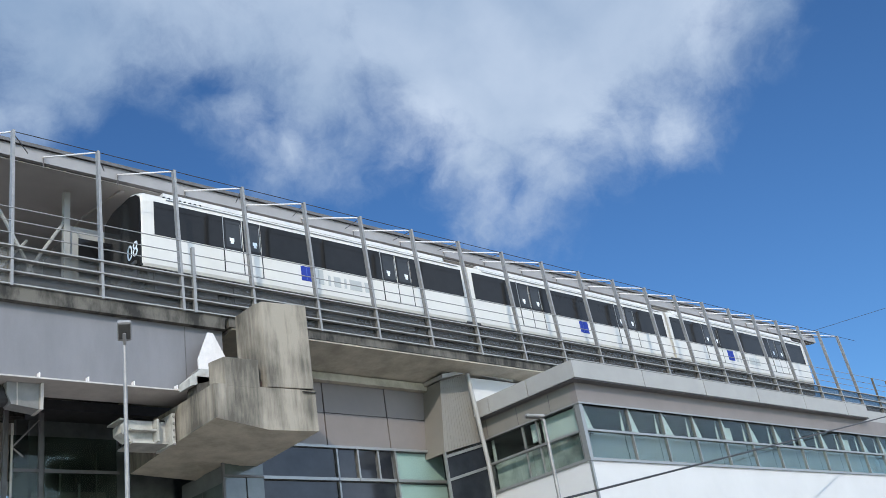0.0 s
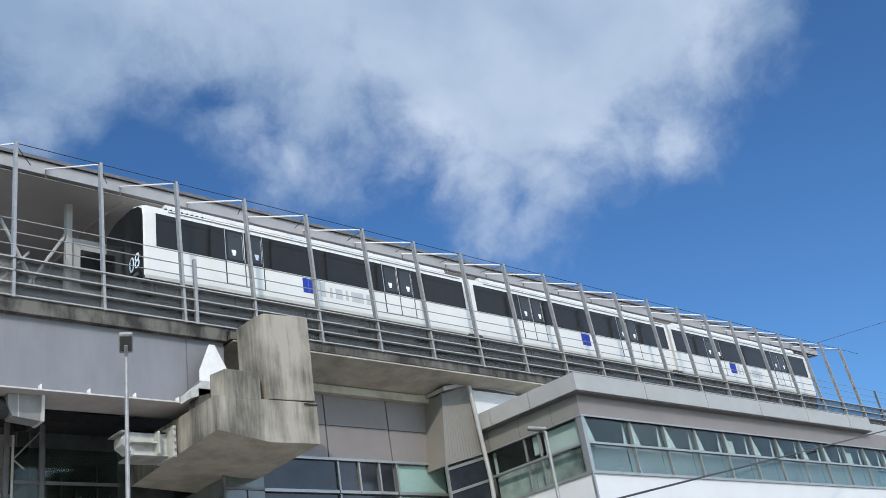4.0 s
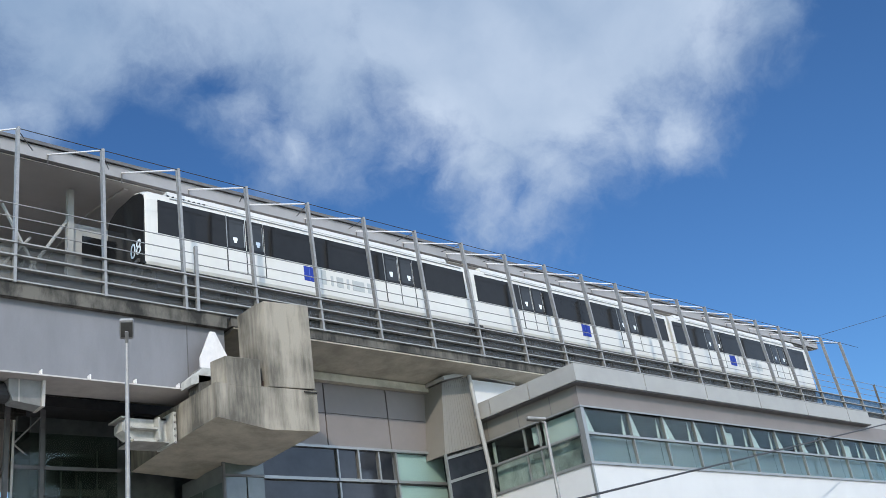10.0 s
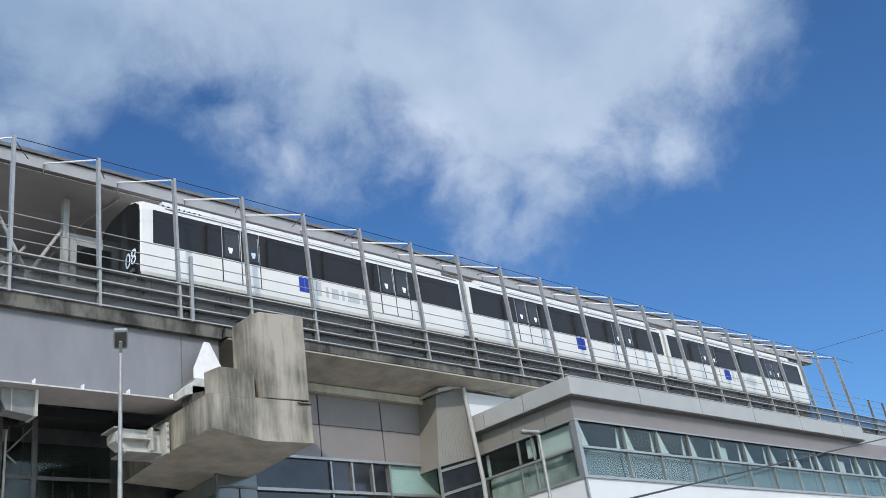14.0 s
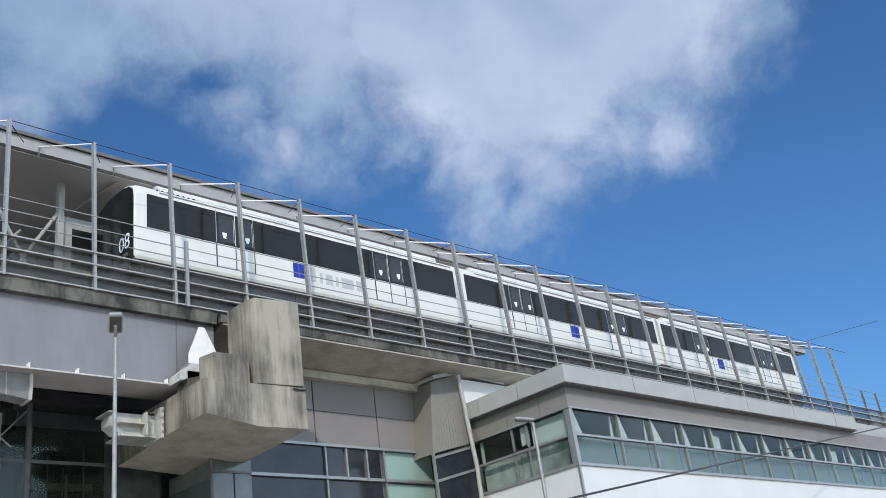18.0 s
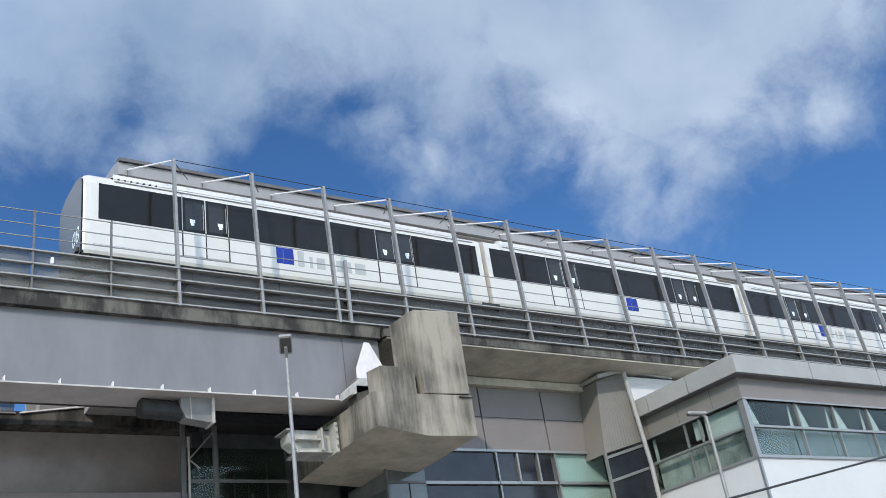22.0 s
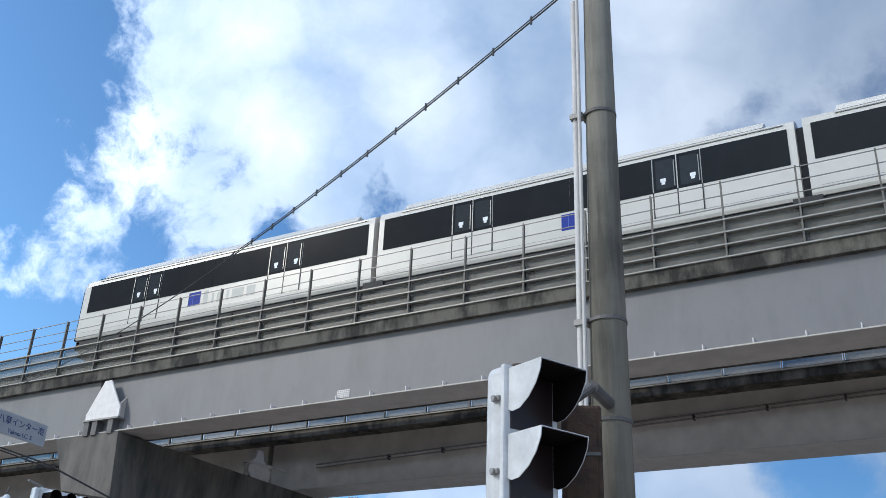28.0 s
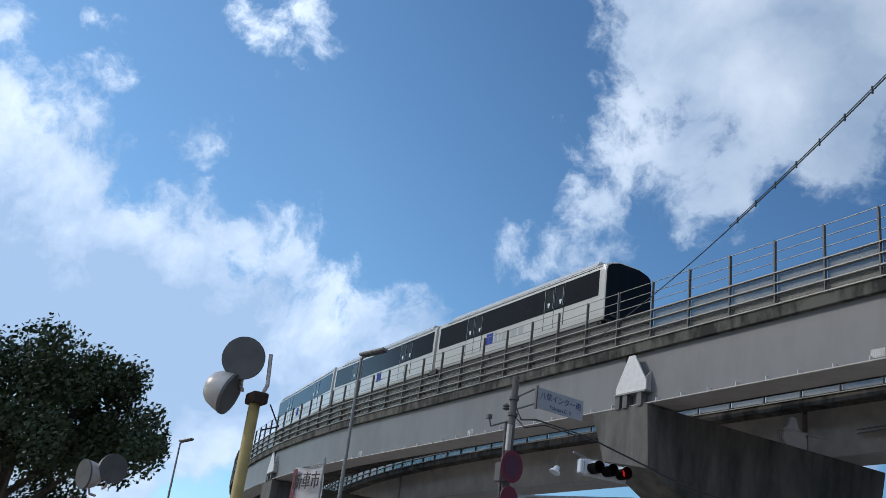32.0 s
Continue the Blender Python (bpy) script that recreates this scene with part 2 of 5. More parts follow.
# ---- materials ----
def mat(name, color, rough=0.6, metal=0.0, vary=0.25, scale=3.0, stain=None, bump=0.15, fine=60.0, streak=False, emit=None, spec=0.5, coat=0.0, edge=(0.34, 0.62)):
    """A surface with broad stains, fine grain and light relief, in metres."""
    m = bpy.data.materials.new(name)
    m.use_nodes = True
    nt = m.node_tree
    b = nt.nodes["Principled BSDF"]
    b.inputs["Roughness"].default_value, b.inputs["Metallic"].default_value = rough, metal
    b.inputs["Specular IOR Level"].default_value, b.inputs["Coat Weight"].default_value = spec, coat
    c = nt.nodes.new("ShaderNodeTexCoord")
    mp = nt.nodes.new("ShaderNodeMapping")
    nt.links.new(c.outputs["Object"], mp.inputs["Vector"])
    if streak:
        mp.inputs["Scale"].default_value = (1.0, 1.0, streak)
    n1 = nt.nodes.new("ShaderNodeTexNoise")
    n1.inputs["Scale"].default_value, n1.inputs["Detail"].default_value, n1.inputs["Roughness"].default_value = scale, 9.0, 0.66
    nt.links.new(mp.outputs[0], n1.inputs["Vector"])
    n2 = nt.nodes.new("ShaderNodeTexNoise")
    n2.inputs["Scale"].default_value, n2.inputs["Detail"].default_value = fine, 3.0
    nt.links.new(c.outputs["Object"], n2.inputs["Vector"])
    dark = stain or tuple(v * (1 - vary) for v in color)
    ramp = nt.nodes.new("ShaderNodeValToRGB")
    ramp.color_ramp.elements[0].position, ramp.color_ramp.elements[1].position = edge
    ramp.color_ramp.elements[0].color, ramp.color_ramp.elements[1].color = (*dark, 1), (*color, 1)
    if streak:
        n3 = nt.nodes.new("ShaderNodeTexNoise")
        n3.inputs["Scale"].default_value, n3.inputs["Detail"].default_value = scale * 0.32, 4.0
        nt.links.new(c.outputs["Object"], n3.inputs["Vector"])
        broad = nt.nodes.new("ShaderNodeMath")
        broad.operation = "MULTIPLY_ADD"
        broad.inputs[1].default_value, broad.inputs[2].default_value = 0.65, -0.3
        nt.links.new(n3.outputs["Fac"], broad.inputs[0])
        both = nt.nodes.new("ShaderNodeMath")
        both.operation = "ADD"
        nt.links.new(broad.outputs[0], both.inputs[0])
        nt.links.new(n1.outputs["Fac"], both.inputs[1])
        nt.links.new(both.outputs[0], ramp.inputs["Fac"])
    else:
        nt.links.new(n1.outputs["Fac"], ramp.inputs["Fac"])
    info = nt.nodes.new("ShaderNodeObjectInfo")
    grain = nt.nodes.new("ShaderNodeMath")
    grain.operation = "MULTIPLY_ADD"
    nt.links.new(n2.outputs["Fac"], grain.inputs[0])
    grain.inputs[1].default_value, grain.inputs[2].default_value = 0.16 * min(1, vary * 3), 1 - 0.08 * min(1, vary * 3)
    g2 = nt.nodes.new("ShaderNodeMath")
    g2.operation = "MULTIPLY_ADD"
    nt.links.new(info.outputs["Random"], g2.inputs[0])
    g2.inputs[1].default_value, g2.inputs[2].default_value = 0.06, 0.97
    g3 = nt.nodes.new("ShaderNodeMath")
    g3.operation = "MULTIPLY"
    nt.links.new(grain.outputs[0], g3.inputs[0])
    nt.links.new(g2.outputs[0], g3.inputs[1])
    mul = nt.nodes.new("ShaderNodeVectorMath")
    mul.operation = "SCALE"
    nt.links.new(ramp.outputs["Color"], mul.inputs[0])
    nt.links.new(g3.outputs[0], mul.inputs["Scale"])
    nt.links.new(mul.outputs[0], b.inputs["Base Color"])
    if bump:
        bp = nt.nodes.new("ShaderNodeBump")
        bp.inputs["Strength"].default_value, bp.inputs["Distance"].default_value = bump, 0.01
        nt.links.new(n2.outputs["Fac"], bp.inputs["Height"])
        nt.links.new(bp.outputs[0], b.inputs["Normal"])
    if emit:
        b.inputs["Emission Color"].default_value, b.inputs["Emission Strength"].default_value = (*emit[0], 1), emit[1]
    return m


def glass_mat(name, tint, gloss=0.2, rough=0.03):
    m = bpy.data.materials.new(name)
    m.use_nodes = True
    nt = m.node_tree
    nt.nodes.clear()
    out, mix = nt.nodes.new("ShaderNodeOutputMaterial"), nt.nodes.new("ShaderNodeMixShader")
    tr, gl = nt.nodes.new("ShaderNodeBsdfTransparent"), nt.nodes.new("ShaderNodeBsdfGlossy")
    fr = nt.nodes.new("ShaderNodeLayerWeight")
    fr.inputs["Blend"].default_value = 0.035
    ad = nt.nodes.new("ShaderNodeMath")
    ad.operation = "ADD"
    ad.use_clamp = True
    nt.links.new(fr.outputs["Facing"], ad.inputs[0])
    ad.inputs[1].default_value = gloss
    tr.inputs["Color"].default_value = (*tint, 1)
    gl.inputs["Color"].default_value = (0.85, 0.95, 0.93, 1)
    gl.inputs["Roughness"].default_value = rough
    nt.links.new(ad.outputs[0], mix.inputs[0])
    nt.links.new(tr.outputs[0], mix.inputs[1])
    nt.links.new(gl.outputs[0], mix.inputs[2])
    nt.links.new(mix.outputs[0], out.inputs["Surface"])
    return m


def half_clear(m, share, tint):
    """Lets a share of the light straight through, as a dusty clear sheet does."""
    nt = m.node_tree
    out, mix, tr = nt.nodes["Material Output"], nt.nodes.new("ShaderNodeMixShader"), nt.nodes.new("ShaderNodeBsdfTransparent")
    tr.inputs["Color"].default_value = (*tint, 1)
    mix.inputs[0].default_value = share
    nt.links.new(nt.nodes["Principled BSDF"].outputs[0], mix.inputs[1])
    nt.links.new(tr.outputs[0], mix.inputs[2])
    nt.links.new(mix.outputs[0], out.inputs["Surface"])


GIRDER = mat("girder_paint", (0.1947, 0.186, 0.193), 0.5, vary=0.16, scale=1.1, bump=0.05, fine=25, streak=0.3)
FLANGE = mat("flange_paint", (0.535, 0.49, 0.4554), 0.55, vary=0.2, scale=1.5, bump=0.05)
GALV = mat("galvanised_steel", (0.3, 0.285, 0.272), 0.45, 0.35, vary=0.25, scale=6, bump=0.1)
POSTSTEEL = mat("weathered_post_steel", (0.17, 0.155, 0.14), 0.6, 0.1, vary=0.35, scale=6, bump=0.1)
LEDGE = mat("galvanised_ledge", (0.33, 0.315, 0.295), 0.45, 0.15, vary=0.2, scale=5, bump=0.1)
PANEL = mat("barrier_panel", (0.25, 0.235, 0.215), 0.42, 0.0, vary=0.4, scale=2.2, bump=0.15)
half_clear(PANEL, 0.5, (0.9, 0.9, 0.88))
SCREEN = mat("tinted_screen_panel", (0.1, 0.095, 0.09), 0.35, 0.0, vary=0.4, scale=2.2, bump=0.15)
half_clear(SCREEN, 0.6, (0.85, 0.86, 0.85))
SUNBLOCK = mat("sun_block_panel", (0.214, 0.2, 0.1881), 0.6, vary=0.3, scale=2.0, bump=0.1)
# paler than the near girder's paint, to make up for the shade here
FARWEB = mat("far_girder_lifted_tone", (0.642, 0.58, 0.5148), 0.6, vary=0.25, scale=0.8, bump=0.05)
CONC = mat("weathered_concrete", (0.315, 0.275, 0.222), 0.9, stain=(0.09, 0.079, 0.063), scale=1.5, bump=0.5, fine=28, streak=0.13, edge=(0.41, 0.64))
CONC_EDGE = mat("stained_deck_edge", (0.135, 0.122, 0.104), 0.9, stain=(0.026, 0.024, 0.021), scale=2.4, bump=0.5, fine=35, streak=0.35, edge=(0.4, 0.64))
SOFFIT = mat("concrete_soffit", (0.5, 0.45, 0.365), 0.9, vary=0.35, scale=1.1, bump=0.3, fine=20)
PIERC = mat("pier_concrete", (0.1712, 0.15, 0.1356), 0.9, stain=(0.06, 0.06, 0.055), scale=0.9, bump=0.4, fine=25, streak=0.25)
WHITE_STEEL = mat("white_painted_steel", (0.8025, 0.75, 0.7326), 0.5, vary=0.15, scale=4, bump=0.05)
BODY = mat("train_white_paint", (0.64, 0.605, 0.555), 0.28, vary=0.06, scale=1.5, bump=0.0, coat=0.4)
GLASSBLACK = mat("dark_window_glass", (0.015, 0.015, 0.0158), 0.1, vary=0.3, scale=0.8, bump=0.0, spec=0.18)
TINTED = mat("tinted_door_glass", (0.0235, 0.025, 0.0267), 0.08, vary=0.3, scale=1.5, bump=0.0, spec=0.35)
DUSKGLASS = mat("dusky_window_glass", (0.03, 0.033, 0.04), 0.08, stain=(0.014, 0.016, 0.02), scale=0.7, bump=0.0, spec=0.45)
# white steel in a duller, mottled tone that stands for partial shade
SHADEWHITE = mat("shade_toned_white_steel", (0.50, 0.485, 0.45), 0.55, vary=0.35, scale=3, bump=0.1)
BOXGREY = mat("grey_bracket_paint", (0.26, 0.255, 0.25), 0.55, vary=0.25, scale=3, bump=0.05)
FROSTED = mat("frosted_backing", (0.36, 0.40, 0.37), 0.4, stain=(0.12, 0.135, 0.125), scale=0.9, bump=0.0)
TRIMBLACK = mat("black_rubber", (0.0214, 0.02, 0.0198), 0.6, vary=0.2, bump=0.1)
UNDER = mat("underfloor_dark", (0.0375, 0.035, 0.0366), 0.7, vary=0.4, scale=5, bump=0.2)
BLUE = mat("blue_decal", (0.02, 0.045, 0.3), 0.6, vary=0.15, bump=0.0, spec=0.2)
BLUEMARK = mat("blue_decal_mark", (0.08, 0.13, 0.45), 0.6, vary=0.15, bump=0.0, spec=0.2)
DECAL = mat("grey_decal", (0.4066, 0.41, 0.396), 0.4, vary=0.1, bump=0.0)
STICKER = mat("white_sticker", (0.8, 0.82, 0.85), 0.5, vary=0.1, bump=0.0)
CANOPY = mat("canopy_sheet", (0.321, 0.3, 0.292), 0.5, 0.1, vary=0.15, scale=0.8, bump=0.05)
CEILING = mat("canopy_lining", (0.535, 0.49, 0.4554), 0.7, vary=0.1, scale=0.6, bump=0.05)
DARKTRIM = mat("dark_gutter", (0.1284, 0.12, 0.1188), 0.6, vary=0.3, bump=0.1)
CLAD = mat("grey_cladding", (0.214, 0.185, 0.1732), 0.6, vary=0.1, scale=0.8, bump=0.05)
CLAD_WARM = mat("ribbed_cladding", (0.215, 0.198, 0.175), 0.6, vary=0.1, scale=0.8, bump=0.05)
BLINDPALE = mat("pale_blind", (0.47, 0.56, 0.53), 0.8, vary=0.12, scale=1.5, bump=0.05)
CLAD_LIGHT = mat("light_grey_cladding", (0.35, 0.335, 0.315), 0.5, vary=0.1, scale=0.9, bump=0.05)
WALLW = mat("white_wall_panel", (0.62, 0.60, 0.585), 0.5, vary=0.06, scale=0.6, bump=0.03)
ALU = mat("aluminium_frame", (0.31, 0.31, 0.30), 0.35, 0.5, vary=0.1, bump=0.03)
BLIND = mat("window_blind", (0.42, 0.46, 0.43), 0.8, vary=0.15, scale=2, bump=0.05)
SPANDREL = mat("backed_glass", (0.105, 0.122, 0.112), 0.15, stain=(0.06, 0.075, 0.069), scale=0.8, bump=0.0, coat=0.6)
INNER = mat("dim_interior", (0.1498, 0.15, 0.1485), 0.9, vary=0.3, scale=1, bump=0.0)
GLASS = glass_mat("window_glass", (0.89, 0.93, 0.915), 0.0)
TOWERGLASS = glass_mat("lift_glass", (0.6, 0.66, 0.62), 0.01, 0.02)
POLEC = mat("utility_pole_concrete", (0.215, 0.198, 0.165), 0.85, stain=(0.085, 0.078, 0.066), scale=4.5, bump=0.3, fine=70, streak=0.07, edge=(0.36, 0.6))
CABLE = mat("black_cable", (0.0321, 0.03, 0.0317), 0.6, vary=0.3, bump=0.0)
PIPE = mat("grey_conduit", (0.5885, 0.55, 0.5247), 0.5, vary=0.2, bump=0.05)
SIGNALW = mat("signal_housing", (0.6634, 0.66, 0.6732), 0.5, vary=0.25, scale=5, bump=0.05)
HOODBLACK = mat("hood_inside", (0.0096, 0.007, 0.0069), 0.8, vary=0.3, bump=0.1, spec=0.1)
LENS = mat("signal_lens", (0.0321, 0.02, 0.0198), 0.3, vary=0.3, bump=0.0)
LENSRED = mat("signal_lens_red", (0.5, 0.02, 0.02), 0.2, vary=0.1, bump=0.0, emit=((1.0, 0.03, 0.03), 1.2))
RUST = mat("rusted_steel", (0.075, 0.042, 0.028), 0.9, stain=(0.03, 0.02, 0.016), scale=9, bump=0.5)
YELLOWPOLE = mat("yellow_painted_pole", (0.50, 0.36, 0.13), 0.6, vary=0.25, scale=5, bump=0.1)
LAMPGREY = mat("floodlight_shell", (0.5885, 0.53, 0.495), 0.4, 0.2, vary=0.2, scale=7, bump=0.05)
LAMPFACE = mat("floodlight_glass", (0.07, 0.066, 0.06), 0.5, vary=0.4, scale=6, bump=0.05)
LEAF = mat("leaf", (0.055, 0.075, 0.026), 0.55, stain=(0.03, 0.05, 0.018), scale=1.6, bump=0.0)
BARK = mat("bark", (0.09, 0.07, 0.05), 0.9, vary=0.4, scale=8, bump=0.5)
SIGNW = mat("sign_face", (0.42, 0.44, 0.48), 0.5, vary=0.1, bump=0.0)
SIGNBLUE = mat("sign_letters", (0.03, 0.06, 0.2), 0.5, vary=0.1, bump=0.0)
SIGNRED = mat("sign_red", (0.18, 0.025, 0.05), 0.5, vary=0.15, bump=0.0)
BANNER = mat("banner_cloth", (0.8025, 0.73, 0.7128), 0.8, vary=0.15, scale=4, bump=0.1)
ASPHALT = mat("worn_paving", (0.3424, 0.295, 0.2525), 0.9, vary=0.3, scale=0.7, bump=0.4)
POLEDARK = mat("weathered_pole", (0.1177, 0.103, 0.095), 0.85, stain=(0.07, 0.065, 0.06), scale=4, bump=0.3, streak=0.13)
DARKINNER = mat("shaft_interior", (0.11, 0.115, 0.11), 0.8, vary=0.5, scale=1.2, bump=0.1)
PLATFORM = mat("platform_concrete", (0.428, 0.4, 0.3762), 0.9, vary=0.2, bump=0.3)


# ---- mesh helpers ----
def finish(bm, name, material, smooth=False):
    me = bpy.data.meshes.new(name)
    bmesh.ops.recalc_face_normals(bm, faces=bm.faces)
    bm.to_mesh(me)
    bm.free()
    for m in material if isinstance(material, (list, tuple)) else (material,):
        me.materials.append(m)
    if smooth:
        for p in me.polygons:
            p.use_smooth = True
    return me


def part(name, bm, material, parent=None, label="", smooth=False, at=None):
    ob = new(name, bm if isinstance(bm, bpy.types.Mesh) else finish(bm, name, material, smooth))
    if parent is not None:
        ob.parent = parent
    if at is not None:
        ob.matrix_basis = at
    if label:
        tagged(ob, label)
    return ob


def empty(name, label, category, m=None, group="", kind=""):
    ob = new(name)
    ob.empty_display_size = 0.2
    if m is not None:
        ob.matrix_basis = m
    return tagged(ob, label, category, group, kind)


def box(bm, x0, x1, y0, y1, z0, z1, bevel=0.0):
    made = bmesh.ops.create_cube(bm, size=1.0, matrix=Matrix.LocRotScale(((x0 + x1) / 2, (y0 + y1) / 2, (z0 + z1) / 2), None, (abs(x1 - x0), abs(y1 - y0), abs(z1 - z0))))
    if bevel:
        edges = {e for v in made["verts"] for e in v.link_edges}
        bmesh.ops.bevel(bm, geom=list(edges), offset=bevel, segments=2, affect="EDGES", profile=0.5)
    return bm


def boxed(*a, **k):
    return box(bmesh.new(), *a, **k)


def prism(bm, points, direction):
    """A solid from a closed outline of 3D points, pushed along a vector."""
    base = [bm.verts.new(p) for p in points]
    top = [bm.verts.new(Vector(p) + Vector(direction)) for p in points]
    n = len(base)
    bm.faces.new(base)
    bm.faces.new(list(reversed(top)))
    for k in range(n):
        bm.faces.new((base[k], top[k], top[(k + 1) % n], base[(k + 1) % n]))
    return bm


def tube(bm, a, b, r, r2=None, sides=8):
    a, b = Vector(a), Vector(b)
    way = b - a
    q = way.to_track_quat("Z", "Y").to_matrix().to_4x4()
    bmesh.ops.create_cone(bm, cap_ends=True, segments=sides, radius1=r, radius2=r if r2 is None else r2, depth=way.length, matrix=Matrix.Translation((a + b) / 2) @ q)
    return bm


def tubes(pieces, r, sides=8):
    bm = bmesh.new()
    for a, b in pieces:
        tube(bm, a, b, r, None, sides)
    return bm


def lathe(bm, profile, m, sides=20):
    """A turned shape: (radius, height) pairs about z, at the pose m."""
    rings = []
    for r, z in profile:
        rings.append([bm.verts.new(m @ Vector((r * math.cos(2 * math.pi * k / sides), r * math.sin(2 * math.pi * k / sides), z))) for k in range(sides)])
    for lo, hi in zip(rings, rings[1:]):
        for k in range(sides):
            bm.faces.new((lo[k], lo[(k + 1) % sides], hi[(k + 1) % sides], hi[k]))
    bm.faces.new(list(reversed(rings[0])))
    bm.faces.new(rings[-1])
    return bm


# ---- the guideway's line ----
BEND, YC = -50.0, 174.0          # the straight ends at x = BEND; centre of the curve at y = YC
RTRACK = YC - 26.75


def on_line(d, y, z=0.0):
    """Place and heading d metres along the line (x = -d on the straight), on the track that lies at y there."""
    if d <= -BEND:
        return Vector((-d, y, z)), 0.0
    a = (d + BEND) / RTRACK
    r = YC - y
    return Vector((BEND - r * math.sin(a), YC - r * math.cos(a), z)), -a


def line_pose(d, y, z):
    p, a = on_line(d, y, z)
    return Matrix.Translation(p) @ Matrix.Rotation(a, 4, "Z")


def sweep(section, d0, d1, step=2.5):
    """A closed section of (y, z) pairs drawn along the line."""
    bm = bmesh.new()
    stops = [d0] + [d for d in np.arange(math.ceil(-BEND / step) * step, d1, step) if d > d0 + 0.01] + [d1]
    rings = [[bm.verts.new(on_line(d, y, z)[0]) for y, z in section] for d in stops]
    n = len(section)
    for lo, hi in zip(rings, rings[1:]):
        for k in range(n):
            bm.faces.new((lo[k], lo[(k + 1) % n], hi[(k + 1) % n], hi[k]))
    bm.faces.new(rings[0])
    bm.faces.new(list(reversed(rings[-1])))
    return bm


DECK_END, LINE_END = -14.95, 150.0      # along the line: the girder's end at the station pier; the far end
DECK_Z = 13.03


# ---- ground ----
ground = part("ground", boxed(-900, 900, -900, 900, -0.5, 0.0), ASPHALT)
tagged(ground, "worn pale grey paved ground below the elevated line", "ground", kind="structure")


# ---- guideway ----
def build_guideway():
    for name, d0, d1 in (("guideway_girder", DECK_END, 28.6), ("guideway_girder", 28.9, 68.8), ("guideway_girder", 69.1, LINE_END)):
        g = empty(name, "grey-blue painted steel box girder under the elevated line", "girder", kind="structure")
        part("web", sweep([(24.25, 12.62), (24.25, 10.58), (25.3, 10.58), (25.3, 12.62)], d0, d1), GIRDER, g)
        part("bottom_flange", sweep([(24.06, 10.58), (24.06, 10.54), (25.46, 10.54), (25.46, 10.58)], d0, d1), FLANGE, g)
        tab = finish(boxed(-0.014, 0.014, 24.08, 24.25, 10.58, 10.72), "stiffener", WHITE_STEEL)
        for k in range(int((min(d1, 66) - d0 - 1.6) / 1.297)):
            d = d0 + (1.65 if d0 == DECK_END else 0.5) + k * 1.297
            part("stiffener", tab, None, g, at=line_pose(d, 24.5, 0) @ Matrix.Translation((0, -24.5, 0)))
        if d0 == DECK_END:
            part("seam", boxed(13.68, 13.71, 24.242, 24.25, 10.6, 12.6), DARKTRIM, g)
            splices = (-3.22, 8.6, 17.66)
        else:
            splices = (40.0, 52.0) if d0 < 60 else ()
        for d in splices:
            sp = part("splice_plate", boxed(-0.24, 0.24, 24.236, 24.25, 10.68, 10.94), WHITE_STEEL, g, at=line_pose(d, 24.5, 0) @ Matrix.Translation((0, -24.5, 0)))
            knob = finish(tubes([((0, 0, 0), (0, -0.02, 0))], 0.017, 6), "bolt", GALV)
            for i in range(6):
                for j in range(4):
                    part("bolt", knob, None, sp, at=Matrix.Translation((-0.19 + 0.076 * i, 24.236, 10.715 + 0.06 * j)))
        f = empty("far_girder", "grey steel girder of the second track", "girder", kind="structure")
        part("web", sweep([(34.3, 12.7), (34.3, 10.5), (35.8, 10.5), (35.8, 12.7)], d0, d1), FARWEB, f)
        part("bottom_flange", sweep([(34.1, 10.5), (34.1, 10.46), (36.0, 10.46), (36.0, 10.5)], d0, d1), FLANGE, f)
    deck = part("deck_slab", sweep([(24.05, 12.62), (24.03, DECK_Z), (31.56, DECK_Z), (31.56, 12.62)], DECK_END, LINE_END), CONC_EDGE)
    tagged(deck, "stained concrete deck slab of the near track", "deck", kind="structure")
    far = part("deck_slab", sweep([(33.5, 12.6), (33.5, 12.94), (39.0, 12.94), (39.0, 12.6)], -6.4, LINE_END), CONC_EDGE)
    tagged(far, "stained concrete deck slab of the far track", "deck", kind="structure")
    ramp = part("deck_ramp", prism(bmesh.new(), [(6.4, 33.5, 12.6), (14.0, 33.5, 12.6), (14.0, 33.5, 13.27), (8.6, 33.5, 13.27), (6.4, 33.5, 12.94)], (0, 5.5, 0)), CONC_EDGE)
    tagged(ramp, "concrete ramp from the far track up to the platform", "ramp", kind="structure")
    # added wall, out of view, that keeps sunlight off the far girder
    wall = part("parapet", sweep([(31.5, DECK_Z), (31.5, 14.36), (31.54, 14.36), (31.54, DECK_Z)], DECK_END, LINE_END), SUNBLOCK)
    tagged(wall, "unseen grey wall added between the two tracks to block the sun", "parapet", kind="structure")
    trim = part("trim", prism(bmesh.new(), [(6.4, 33.42, 12.95), (8.6, 33.42, 13.28), (10.4, 33.42, 13.28), (10.4, 33.42, 13.33), (8.6, 33.42, 13.33), (6.4, 33.42, 13.0)], (0, 0.12, 0)), WHITE_STEEL)
    tagged(trim, "pale metal edging along the ramp", "trim", kind="structure")
    for y in (26.0, 27.5, 34.4, 35.9):
        top = 14.25 if y < 30 else 13.3
        beam = part("guide_rail_beam", sweep([(y - 0.14, 12.95), (y - 0.14, top), (y + 0.14, top), (y + 0.14, 12.95)], -70, LINE_END), UNDER)
        tagged(beam, "dark steel guide rail on the deck", "rail", kind="structure")


build_guideway()

LEDGES = (13.05, 13.42, 13.79, 14.17)
THIN = (14.58, 14.95, 15.35)


